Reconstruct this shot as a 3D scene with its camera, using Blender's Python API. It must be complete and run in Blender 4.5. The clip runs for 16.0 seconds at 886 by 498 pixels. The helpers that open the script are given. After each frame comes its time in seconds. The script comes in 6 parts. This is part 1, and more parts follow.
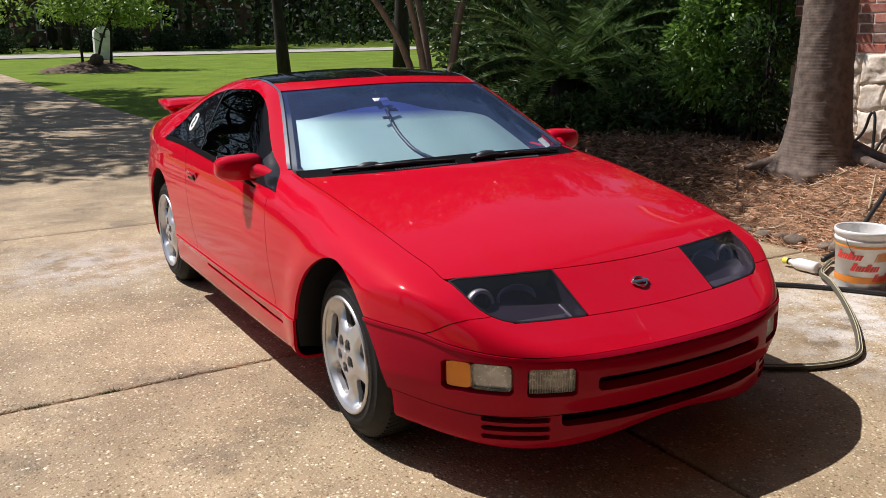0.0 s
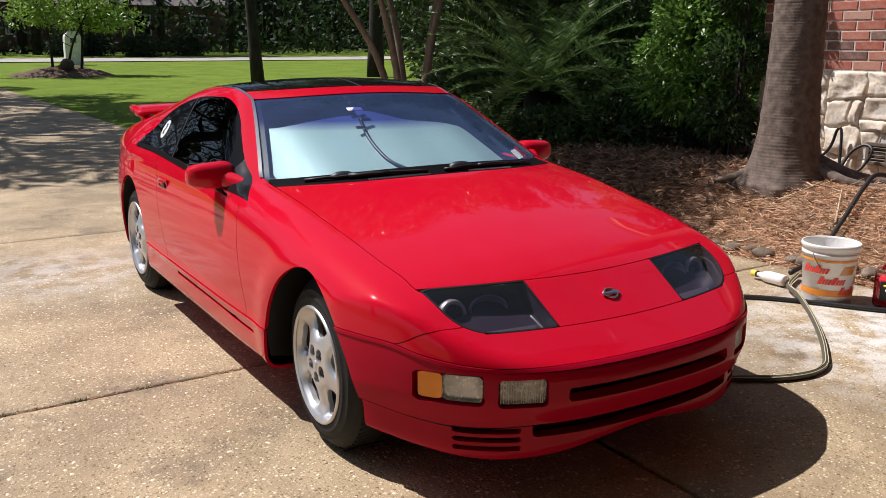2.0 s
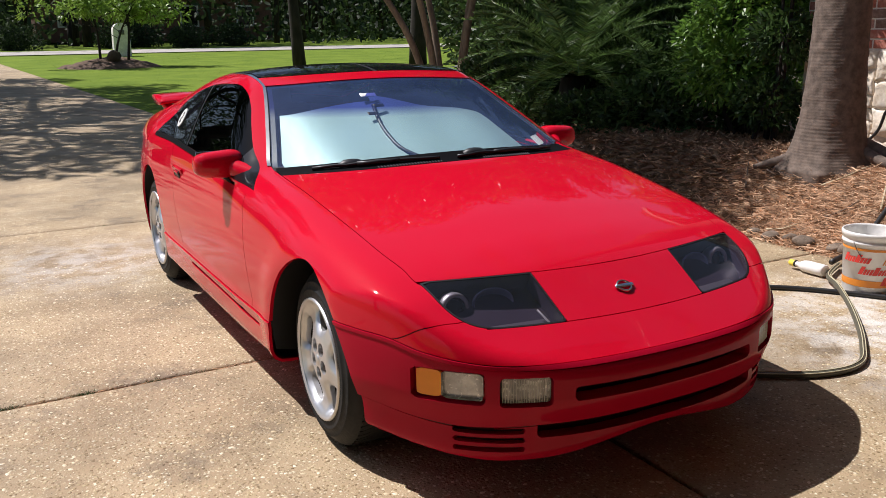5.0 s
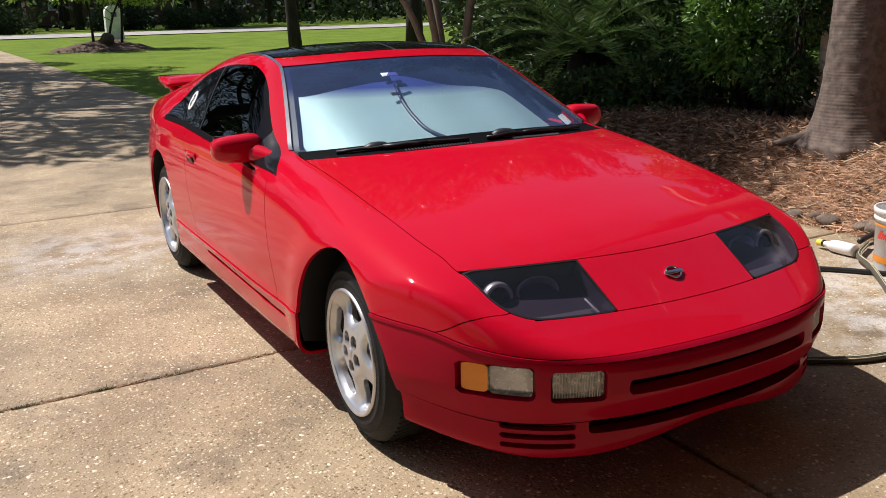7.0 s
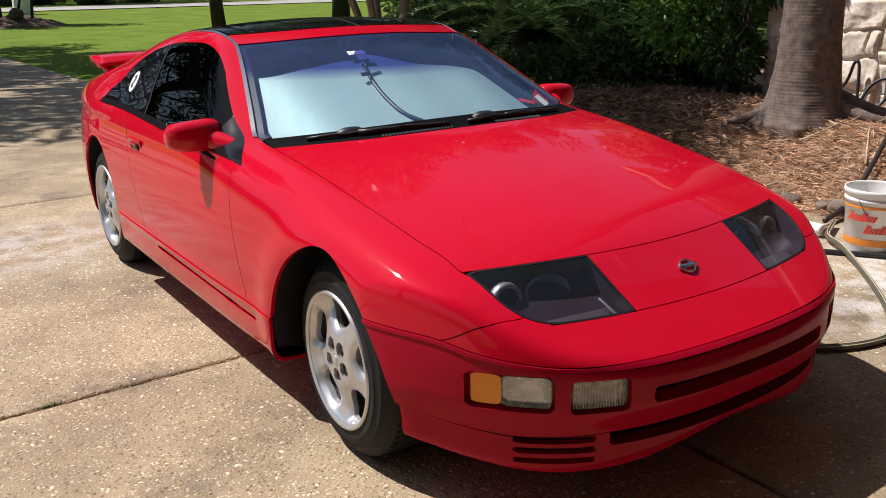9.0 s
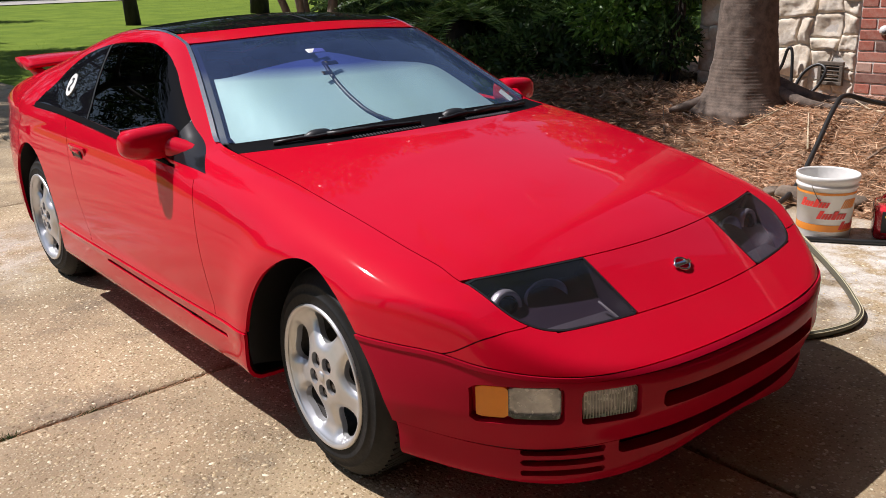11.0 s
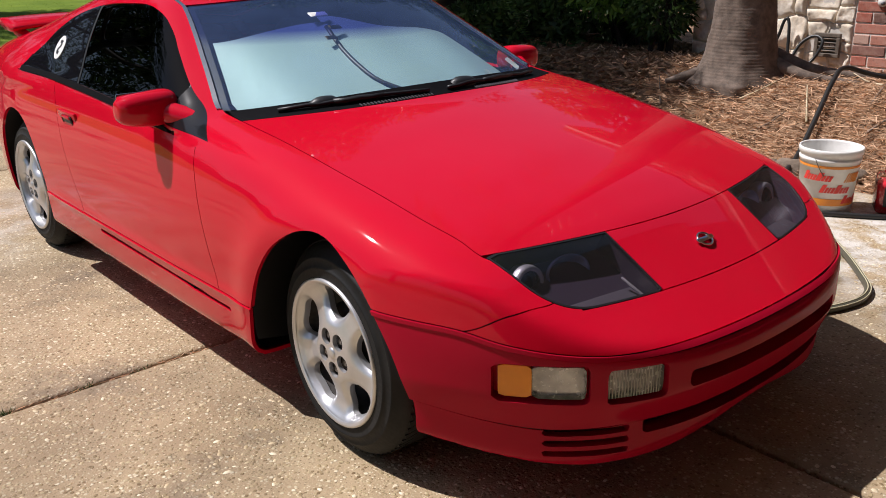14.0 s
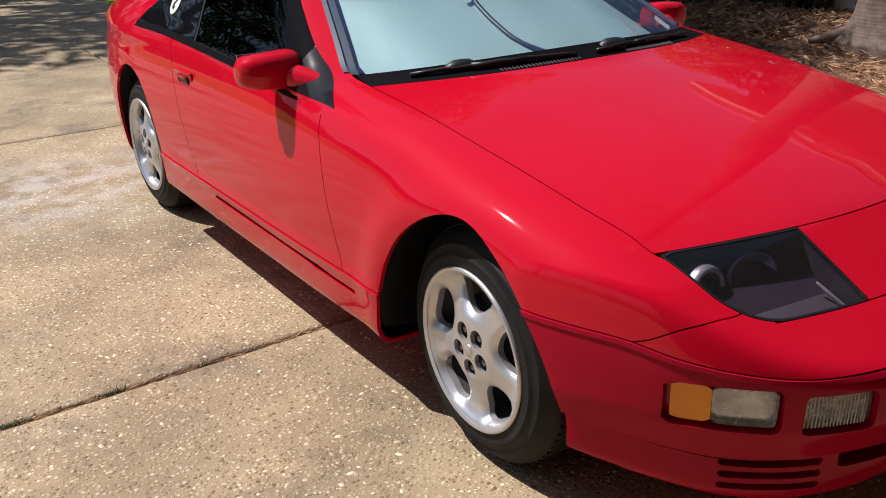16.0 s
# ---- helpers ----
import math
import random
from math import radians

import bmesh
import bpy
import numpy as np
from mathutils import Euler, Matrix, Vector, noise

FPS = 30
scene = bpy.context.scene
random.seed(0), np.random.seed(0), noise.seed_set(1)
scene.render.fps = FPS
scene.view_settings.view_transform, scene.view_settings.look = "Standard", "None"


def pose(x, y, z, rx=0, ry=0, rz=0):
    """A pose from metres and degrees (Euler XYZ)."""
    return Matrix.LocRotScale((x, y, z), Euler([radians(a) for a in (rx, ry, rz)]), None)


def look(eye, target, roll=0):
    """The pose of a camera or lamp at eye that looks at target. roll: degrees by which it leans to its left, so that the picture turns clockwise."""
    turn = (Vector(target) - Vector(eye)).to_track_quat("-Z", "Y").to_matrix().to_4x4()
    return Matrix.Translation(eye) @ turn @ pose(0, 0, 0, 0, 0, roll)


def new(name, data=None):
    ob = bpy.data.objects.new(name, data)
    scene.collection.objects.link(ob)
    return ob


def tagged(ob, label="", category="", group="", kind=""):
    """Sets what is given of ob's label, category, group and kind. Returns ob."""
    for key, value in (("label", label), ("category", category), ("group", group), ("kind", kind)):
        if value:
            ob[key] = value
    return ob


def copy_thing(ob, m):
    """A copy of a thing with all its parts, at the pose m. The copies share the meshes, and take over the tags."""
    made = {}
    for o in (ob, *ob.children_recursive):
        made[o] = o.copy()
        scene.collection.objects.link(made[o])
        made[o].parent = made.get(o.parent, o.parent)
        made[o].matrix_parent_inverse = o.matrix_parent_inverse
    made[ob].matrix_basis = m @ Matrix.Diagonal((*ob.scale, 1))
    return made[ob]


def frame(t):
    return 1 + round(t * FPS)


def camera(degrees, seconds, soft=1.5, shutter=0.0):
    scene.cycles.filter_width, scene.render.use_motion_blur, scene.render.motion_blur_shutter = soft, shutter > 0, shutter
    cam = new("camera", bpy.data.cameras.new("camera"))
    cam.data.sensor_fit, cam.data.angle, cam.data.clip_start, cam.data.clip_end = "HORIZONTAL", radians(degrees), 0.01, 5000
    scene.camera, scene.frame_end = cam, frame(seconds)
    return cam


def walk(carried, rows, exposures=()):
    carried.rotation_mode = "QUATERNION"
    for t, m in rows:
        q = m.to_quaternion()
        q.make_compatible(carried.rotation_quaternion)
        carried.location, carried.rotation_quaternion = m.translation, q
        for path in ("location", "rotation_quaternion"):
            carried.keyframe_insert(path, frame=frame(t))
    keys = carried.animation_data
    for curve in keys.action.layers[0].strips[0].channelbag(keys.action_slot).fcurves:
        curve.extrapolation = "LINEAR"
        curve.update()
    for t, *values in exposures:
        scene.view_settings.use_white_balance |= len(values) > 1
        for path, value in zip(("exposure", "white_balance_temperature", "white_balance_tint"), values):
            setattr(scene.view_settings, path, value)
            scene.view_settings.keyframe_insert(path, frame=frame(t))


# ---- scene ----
cam = camera(54.0, 16.0, 0.65)
PATH = [
    (0, (-1.952, -2.652, 1.387), (-0.973, -0.974, 0.91), -0.8),
    (0.5, (-1.953, -2.66, 1.389), (-0.959, -0.989, 0.923), -0.3),
    (1, (-1.951, -2.667, 1.393), (-0.93, -1.014, 0.922), 0.2),
    (1.5, (-1.946, -2.664, 1.387), (-0.912, -1.018, 0.917), 0.4),
    (2, (-1.952, -2.654, 1.389), (-0.917, -1.005, 0.934), 0.1),
    (2.5, (-1.95, -2.635, 1.385), (-0.916, -0.982, 0.939), -0.2),
    (3, (-1.944, -2.63, 1.381), (-0.921, -0.967, 0.944), -0.2),
    (3.5, (-1.897, -2.619, 1.377), (-0.894, -0.945, 0.941), -0.2),
    (4, (-1.815, -2.623, 1.374), (-0.835, -0.939, 0.923), -0.3),
    (6.5, (-1.756, -2.528, 1.361), (-0.843, -0.824, 0.849), -1.2),
    (7, (-1.819, -2.433, 1.358), (-0.877, -0.749, 0.832), -1.4),
    (7.5, (-1.859, -2.36, 1.349), (-0.87, -0.709, 0.804), -1.0),
    (8, (-1.844, -2.286, 1.348), (-0.828, -0.657, 0.787), -0.5),
    (10.5, (-1.924, -1.945, 1.364), (-0.743, -0.446, 0.766), -2.4),
    (11, (-1.939, -1.926, 1.366), (-0.729, -0.451, 0.764), -1.8),
    (11.5, (-1.957, -1.911, 1.369), (-0.731, -0.45, 0.769), -1.3),
    (12, (-1.967, -1.894, 1.368), (-0.724, -0.449, 0.763), -1.0),
    (12.5, (-1.983, -1.875, 1.367), (-0.729, -0.442, 0.756), -1.2),
    (13, (-1.988, -1.848, 1.365), (-0.735, -0.417, 0.747), -1.3),
    (13.5, (-1.997, -1.826, 1.365), (-0.756, -0.391, 0.732), -0.9),
    (14, (-1.962, -1.8, 1.352), (-0.731, -0.372, 0.683), -1.0),
    (14.5, (-1.884, -1.745, 1.344), (-0.684, -0.312, 0.633), -2.2),
    (15, (-1.822, -1.693, 1.342), (-0.666, -0.234, 0.612), -2.3),
    (15.5, (-1.826, -1.625, 1.336), (-0.731, -0.126, 0.592), -1.3),
    (16, (-1.901, -1.498, 1.336), (-0.859, 0.031, 0.577), -1.5),
]
EXPOSURES = [(t, stops, 6250, 12.5) for t, stops in ((0, .14), (2, .20), (4, .27), (7, .18), (10.5, .19), (13, .12), (16, .09))]
walk(cam, [(t, look(eye, target, roll)) for t, eye, target, roll in PATH], EXPOSURES)

# ---- light ----
SUN_WAY = Vector((.40, -.52, -1.0))
sun = new("sun", bpy.data.lights.new("sun", "SUN"))
sun.data.energy, sun.data.angle, sun.data.color = 5.2, radians(.55), (1, .94, .90)
sun.matrix_world = look((0, 0, 30), Vector((0, 0, 30)) + SUN_WAY)
world = bpy.data.worlds.new("sky")
scene.world = world
world.use_nodes = True
_n, _l = world.node_tree.nodes, world.node_tree.links
_sky = _n.new("ShaderNodeTexSky")
_sky.sky_type, _sky.sun_disc = "NISHITA", False
_sky.sun_elevation = math.atan2(1, math.hypot(.40, .52))
_sky.sun_rotation = math.atan2(-SUN_WAY.x, -SUN_WAY.y)
_sky.air_density, _sky.dust_density = 1.0, 1.2
_n["Background"].inputs["Strength"].default_value = .074
_l.new(_sky.outputs[0], _n["Background"].inputs["Color"])

# ---- materials ----


class Mat:
    """A node material with a Principled shader and short calls for its nodes."""

    def __init__(self, name, rough=.6, metal=0.0, spec=.5, coat=0.0):
        self.m = bpy.data.materials.new(name)
        self.m.use_nodes = True
        self.t = self.m.node_tree
        self.p = self.t.nodes["Principled BSDF"]
        self.set("Roughness", rough), self.set("Metallic", metal), self.set("Specular IOR Level", spec)
        if coat:
            self.set("Coat Weight", coat), self.set("Coat Roughness", .02)

    def set(self, key, value):
        if hasattr(value, "is_output"):
            self.t.links.new(value, self.p.inputs[key])
        else:
            self.p.inputs[key].default_value = value if not isinstance(value, tuple) else (*value, 1)
        return self

    def node(self, kind, **inputs):
        n = self.t.nodes.new("ShaderNode" + kind)
        for key, value in inputs.items():
            key = key.replace("_", " ")
            if hasattr(value, "is_output"):
                self.t.links.new(value, n.inputs[key])
            else:
                n.inputs[key].default_value = value
        return n

    def where(self):
        return self.node("TexCoord").outputs["Object"]

    def noise(self, scale, detail=4, rough=.55, at=None, stretch=None):
        at = at or self.where()
        if stretch:
            at = self.node("Mapping", Vector=at, Scale=stretch).outputs[0]
        return self.node("TexNoise", Vector=at, Scale=scale, Detail=detail, Roughness=rough).outputs["Fac"]

    def cells(self, scale, feature="F1", at=None, rand=1.0):
        n = self.node("TexVoronoi", Vector=at or self.where(), Scale=scale, Randomness=rand)
        n.feature = feature
        return n

    def ramp(self, fac, *stops):
        n = self.node("ValToRGB", Fac=fac)
        e = n.color_ramp.elements
        while len(e) < len(stops):
            e.new(.5)
        for k, (at, c) in zip(e, stops):
            k.position = at
            k.color = (*c, 1) if isinstance(c, tuple) else (c, c, c, 1)
        return n.outputs["Color"]

    def mix(self, fac, a, b, kind="MIX"):
        n = self.t.nodes.new("ShaderNodeMix")
        n.data_type, n.blend_type = "RGBA", kind
        for i, v in ((0, fac), (6, a), (7, b)):
            if hasattr(v, "is_output"):
                self.t.links.new(v, n.inputs[i])
            else:
                n.inputs[i].default_value = v if i == 0 else (*v, 1)
        return n.outputs[2]

    def math(self, op, a, b=0.0):
        n = self.t.nodes.new("ShaderNodeMath")
        n.operation = op
        for i, v in enumerate((a, b)):
            if hasattr(v, "is_output"):
                self.t.links.new(v, n.inputs[i])
            else:
                n.inputs[i].default_value = v
        return n.outputs[0]

    def bump(self, height, strength=.3, distance=.01):
        n = self.node("Bump", Height=height, Strength=strength, Distance=distance)
        return self.set("Normal", n.outputs[0])

    def chance(self, island=False):
        return self.node("NewGeometry").outputs["Random Per Island"] if island else self.node("ObjectInfo").outputs["Random"]


def varied(name, a, b, scale=8.0, rough=.7, bump=.2, fine=60.0, metal=0.0, spec=.4, dist=.006, stretch=None):
    """Two colours mixed by noise at two scales, with relief."""
    m = Mat(name, rough, metal, spec)
    n1, n2 = m.noise(scale, stretch=stretch), m.noise(fine, 3, stretch=stretch)
    f = m.math("ADD", m.math("MULTIPLY", n1, .65), m.math("MULTIPLY", n2, .35))
    m.set("Base Color", m.ramp(f, (.36, a), (.64, b)))
    m.set("Roughness", m.ramp(n2, (.3, max(rough - .1, 0)), (.7, min(rough + .08, 1))))
    m.bump(f, bump, dist)
    return m.m


def plain(name, c, rough=.5, metal=0.0, spec=.5, coat=0.0, bump=0.0):
    m = Mat(name, rough, metal, spec, coat)
    n = m.noise(35, 3)
    m.set("Base Color", m.mix(n, tuple(v * .9 for v in c), tuple(min(v * 1.08, 1) for v in c)))
    if bump:
        m.bump(m.noise(180, 3), bump, .002)
    return m.m


def glassy(name, tint, rough=.0, ior=1.5, band=None, film=None):
    """A thin pane: tinted clear with gloss by Fresnel. band: (z from, z to, colour) of a shaded strip. film: share and
    colour of a matt layer, on the windscreen a painted sky haze.
    """
    m = Mat(name)
    t = m.t
    clear, gloss = m.node("BsdfTransparent"), m.node("BsdfGlossy", Roughness=rough)
    clear.inputs[0].default_value = (*tint, 1)
    if band:
        z = m.node("SeparateXYZ", Vector=m.where()).outputs[2]
        f = m.node("MapRange", Value=z, From_Min=band[0], From_Max=band[1]).outputs[0]
        t.links.new(m.mix(f, tint, band[2]), clear.inputs[0])
    mix = t.nodes.new("ShaderNodeMixShader")
    fres = m.node("Fresnel", IOR=ior)
    t.links.new(fres.outputs[0], mix.inputs[0])
    t.links.new(clear.outputs[0], mix.inputs[1])
    t.links.new(gloss.outputs[0], mix.inputs[2])
    last = mix
    if film:
        dust_haze, last = m.node("BsdfDiffuse"), t.nodes.new("ShaderNodeMixShader")
        dust_haze.inputs[0].default_value = (*film[1], 1)
        t.links.new(m.ramp(m.noise(4, 6, .7), (.3, film[0] * .7), (.7, film[0] * 1.3)), last.inputs[0])
        t.links.new(mix.outputs[0], last.inputs[1])
        t.links.new(dust_haze.outputs[0], last.inputs[2])
    t.links.new(last.outputs[0], t.nodes["Material Output"].inputs[0])
    return m.m


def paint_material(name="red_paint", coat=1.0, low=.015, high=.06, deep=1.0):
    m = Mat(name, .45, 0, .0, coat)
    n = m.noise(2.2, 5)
    dust_haze = m.ramp(m.noise(9, 6, .7), (.45, 0.0), (.8, .05))
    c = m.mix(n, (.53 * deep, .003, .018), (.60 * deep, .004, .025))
    m.set("Base Color", m.mix(dust_haze, c, (.40, .07, .06)))
    m.set("Coat Roughness", m.ramp(m.noise(5, 5, .65), (.35, low), (.75, high)))
    m.set("Coat IOR", 1.37)
    m.bump(m.noise(260, 2), .015, .001)
    return m.m


def concrete_material():
    """Exposed-aggregate concrete: sand, brown and pale pebbles, stains and drying soap."""
    m = Mat("aggregate_concrete", .75, 0, .35)
    at = m.where()
    big, mid = m.noise(1.15, 6, .62), m.noise(2.6, 5, .6)
    sand = m.ramp(mid, (.3, (.335, .24, .14)), (.7, (.485, .37, .228)))
    c1, c2 = m.cells(75), m.cells(150)
    tone = m.node("SeparateXYZ", Vector=c1.outputs["Color"]).outputs
    peb = m.ramp(tone[0], (.0, (.17, .11, .05)), (.35, (.36, .27, .14)), (.7, (.54, .44, .26)), (1.0, (.86, .78, .58)))
    body = m.ramp(c1.outputs["Distance"], (.30, 1.0), (.52, 0.0))
    many = m.ramp(tone[1], (.38, 0.0), (.5, 1.0))
    tone2 = m.node("SeparateXYZ", Vector=c2.outputs["Color"]).outputs
    small = m.ramp(tone2[0], (.0, (.10, .065, .03)), (.5, (.38, .30, .16)), (1.0, (.80, .71, .52)))
    c = m.mix(m.math("MULTIPLY", m.ramp(c2.outputs["Distance"], (.3, .8), (.55, 0.0)), m.ramp(tone2[1], (.45, 0.0), (.55, 1.0))), sand, small)
    c = m.mix(m.math("MULTIPLY", body, many), c, peb)
    stain = m.ramp(big, (.40, 0.0), (.62, 1.0))
    c = m.mix(m.math("MULTIPLY", stain, .55), c, (.17, .125, .075))
    oil = m.ramp(m.noise(1.9, 7, .7), (.53, 0.0), (.68, .6))
    c = m.mix(oil, c, (.09, .07, .055))
    # pale film of dried soap in two places
    for x, y, r, much in ((2.25, -.45, 1.25, 1.0), (-1.15, 3.1, .9, .45), (1.6, -1.5, .8, 1.0)):
        off = m.node("VectorMath", **{})
        off.operation = "DISTANCE"
        m.t.links.new(at, off.inputs[0])
        off.inputs[1].default_value = (x, y, 0)
        near = m.ramp(m.math("DIVIDE", off.outputs["Value"], r), (.25, much), (1.0, 0.0))
        film = m.math("MULTIPLY", near, m.ramp(m.noise(5.5, 7, .68), (.42, 0.0), (.58, .85)))
        c = m.mix(film, c, (.72, .70, .66))
    m.set("Base Color", c)
    m.set("Roughness", m.ramp(m.noise(3, 4), (.3, .55), (.7, .85)))
    h = m.math("ADD", m.math("MULTIPLY", m.math("MULTIPLY", body, many), .6), m.math("MULTIPLY", m.noise(160, 3), .5))
    m.bump(h, .65, .006)
    return m.m


def leaf_material(name, a, b, rough=.4, spec=.5):
    m = Mat(name, rough, 0, spec)
    r = m.chance(True)
    c = m.ramp(r, (0.0, a), (.6, b), (1.0, tuple(min(v * 1.5, 1) for v in b)))
    m.set("Base Color", c)
    m.set("Transmission Weight", 0.0)
    m.set("Subsurface Weight", .0)
    # light that comes through the thin blade
    t = m.t
    tl = m.node("BsdfTranslucent")
    t.links.new(c, tl.inputs[0])
    mix = t.nodes.new("ShaderNodeMixShader")
    mix.inputs[0].default_value = .35
    t.links.new(m.p.outputs[0], mix.inputs[1])
    t.links.new(tl.outputs[0], mix.inputs[2])
    t.links.new(mix.outputs[0], t.nodes["Material Output"].inputs[0])
    return m.m


def brick_material():
    m = Mat("brick", .85, 0, .25)
    r = m.chance()
    c = m.ramp(r, (0.0, (.17, .09, .07)), (.15, (.24, .15, .12)), (.28, (.40, .12, .08)), (.65, (.48, .16, .11)), (.85, (.52, .26, .19)), (1.0, (.56, .38, .30)))
    n = m.noise(22, 5, .65)
    c = m.mix(m.ramp(n, (.4, 0.0), (.75, .45)), c, (.60, .42, .34))
    m.set("Base Color", m.mix(m.ramp(m.noise(70, 3), (.55, 0.0), (.75, .5)), c, (.12, .05, .04)))
    m.bump(m.noise(90, 4), .4, .004)
    return m.m


PAINT = paint_material()
# bumper red: duller coat, and the shade on the nose put into its darker base
SHADED_BUMPER_PAINT = paint_material("red_bumper_shaded", .4, .10, .2, .65)
CONCRETE = concrete_material()
BRICK = brick_material()
MORTAR = varied("mortar", (.62, .57, .50), (.78, .73, .66), 20, .9, .4, 150)
STONE = varied("limestone", (.60, .49, .36), (.86, .78, .66), 7, .85, .6, 45, dist=.012)
GRASS = varied("lawn", (.098, .155, .020), (.17, .235, .030), 1.2, .95, .8, 40, spec=.08, dist=.03)
SOIL = varied("soil", (.045, .03, .02), (.10, .07, .045), 6, .95, .6, 70, dist=.02)
STRAW = leaf_material("pine_straw", (.26, .15, .085), (.68, .46, .30), .7, .3)
MULCH = varied("mulch", (.11, .066, .04), (.38, .24, .14), 14, .95, .8, 90, dist=.02)
DARK_MULCH = varied("dark_mulch", (.045, .028, .018), (.17, .105, .068), 9, .95, .8, 60, dist=.03)
PALM_BARK = varied("palm_bark", (.085, .064, .050), (.20, .150, .118), 6, .9, .6, 60, dist=.006, stretch=(3, 3, 3))
DARK_BARK = varied("dark_bark", (.010, .008, .006), (.036, .027, .021), 9, .95, .8, 50, dist=.02, stretch=(1, 1, .35))
PALE_BARK = varied("pale_bark", (.12, .085, .06), (.30, .22, .165), 5, .75, .4, 40, dist=.008, stretch=(1, 1, .3))
LEAF = leaf_material("leaf", (.045, .10, .017), (.13, .24, .038), .35, .4)
# darker leaf; on the shrubs of the bed its depth stands for shade
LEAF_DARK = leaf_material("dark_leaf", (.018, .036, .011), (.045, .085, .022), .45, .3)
LEAF_BRIGHT = leaf_material("bright_leaf", (.12, .20, .025), (.22, .33, .06), .45, .4)
LAWN_BLADE = leaf_material("lawn_blade", (.12, .175, .020), (.16, .22, .03), .8, .05)
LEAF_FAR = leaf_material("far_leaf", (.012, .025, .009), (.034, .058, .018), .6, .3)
FROND = leaf_material("frond", (.045, .09, .022), (.12, .20, .05), .4, .5)
BLACK = plain("black_plastic", (.012, .012, .013), .45, bump=.2)
TRIM_GREY = plain("grey_trim", (.09, .09, .095), .4, bump=.1)
RUBBER = varied("tyre_rubber", (.004, .004, .004), (.013, .0125, .012), 12, .7, .2, 90, spec=.3)
ALLOY = plain("silver_alloy", (.60, .60, .61), .34, .75, bump=.1)
BRAKE = varied("dull_brake_iron", (.02, .018, .016), (.07, .06, .055), 20, .7, .2, 90)
MATT_BLACK = plain("matt_black", (.005, .005, .006), .8, 0, .05)
CHROME = plain("chrome", (.75, .75, .75), .12, 1.0)
STEEL = varied("brake_steel", (.10, .09, .08), (.26, .24, .22), 20, .5, .2, 90, metal=.8)
# the blue film paints the haze of reflected sky onto the windscreen
WINDSCREEN = glassy("windscreen_glass", (.80, .88, .86), 0, 1.45, (1.025, 1.062, (.10, .11, .46)), (.085, (.20, .33, .75)))
SIDE_GLASS = glassy("tinted_glass", (.016, .018, .018), 0, 1.26)
LENS = glassy("lamp_glass", (.80, .74, .84), .01, 1.5, None, (.012, (.6, .6, .6)))
SMOKED = plain("black_glass", (.006, .006, .008), .03, 0, .2)
AMBER = plain("amber_lens", (.95, .30, .012), .15, 0, .5)
CLEAR_LENS = varied("ribbed_lens", (.40, .38, .36), (.62, .60, .57), 14, .12, .3, 60, spec=.7)
SHADE_FOIL = Mat("sunshade_foil", .42, .25)
SHADE_FOIL.set("Base Color", SHADE_FOIL.mix(SHADE_FOIL.noise(3, 4), (.33, .46, .46), (.40, .53, .53)))
SHADE_FOIL.bump(SHADE_FOIL.noise(12, 4), .25, .006)
SHADE_FOIL = SHADE_FOIL.m
INTERIOR = varied("interior_cloth", (.012, .012, .015), (.03, .03, .034), 30, .9, .3, 200)
WHITE_PLASTIC = plain("white_plastic", (.78, .77, .74), .35)
ORANGE = plain("orange_print", (.85, .30, .04), .4)
RED_PRINT = plain("red_print", (.75, .05, .04), .4)
YELLOW = plain("yellow_plastic", (.80, .66, .08), .4)
RED_LIQUID = plain("red_liquid", (.75, .03, .05), .1, 0, .6, .8)
CLEAR_PLASTIC = glassy("clear_plastic", (.85, .85, .85), .08, 1.35)
ROOF_TILE = varied("roof_shingle", (.16, .14, .13), (.30, .27, .25), 4, .9, .4, 25)
ROAD = varied("pale_road", (.30, .28, .25), (.46, .43, .38), 1.5, .85, .3, 30)
WHITE_STONE = varied("white_stone", (.55, .53, .48), (.80, .78, .72), 3, .85, .3, 30)

# ---- mesh helpers ----


def mesh_of(name, verts, faces, normals=None):
    me = bpy.data.meshes.new(name)
    me.from_pydata([tuple(map(float, v)) for v in verts], [], [tuple(map(int, f)) for f in faces])
    me.validate()
    me.update()
    return me


def part(name, data, material, parent=None, label="", smooth=True):
    """Links a bmesh or a mesh as one object under a thing."""
    if isinstance(data, bmesh.types.BMesh):
        me = bpy.data.meshes.new(name)
        data.to_mesh(me)
        data.free()
        data = me
    if not data.materials:
        data.materials.append(material)
    if smooth:
        data.shade_smooth()
    ob = new(name, data)
    ob.parent = parent
    return tagged(ob, label)


def thing(name, label, category, group="", kind=""):
    return tagged(new(name), label, category, group, kind)


def box(bm, size, m=Matrix(), bevel=0.0, seg=2):
    made = bmesh.ops.create_cube(bm, size=1, matrix=m @ Matrix.Diagonal((*size, 1)))
    if bevel:
        edges = list({e for v in made["verts"] for e in v.link_edges})
        bmesh.ops.bevel(bm, geom=edges, offset=bevel, segments=seg, affect="EDGES", profile=.5)
    return bm


def lathe(bm, profile, turns=40, m=Matrix(), close=False):
    """Turns (radius, height) pairs round z."""
    rings = []
    for r, h in profile:
        rings.append([bm.verts.new(m @ Vector((r * math.cos(2 * math.pi * k / turns), r * math.sin(2 * math.pi * k / turns), h))) for k in range(turns)])
    for a, b in zip(rings, rings[1:]):
        for k in range(turns):
            bm.faces.new((a[k], a[(k + 1) % turns], b[(k + 1) % turns], b[k]))
    if close:
        bm.faces.new(rings[0][::-1])
        bm.faces.new(rings[-1])
    return bm


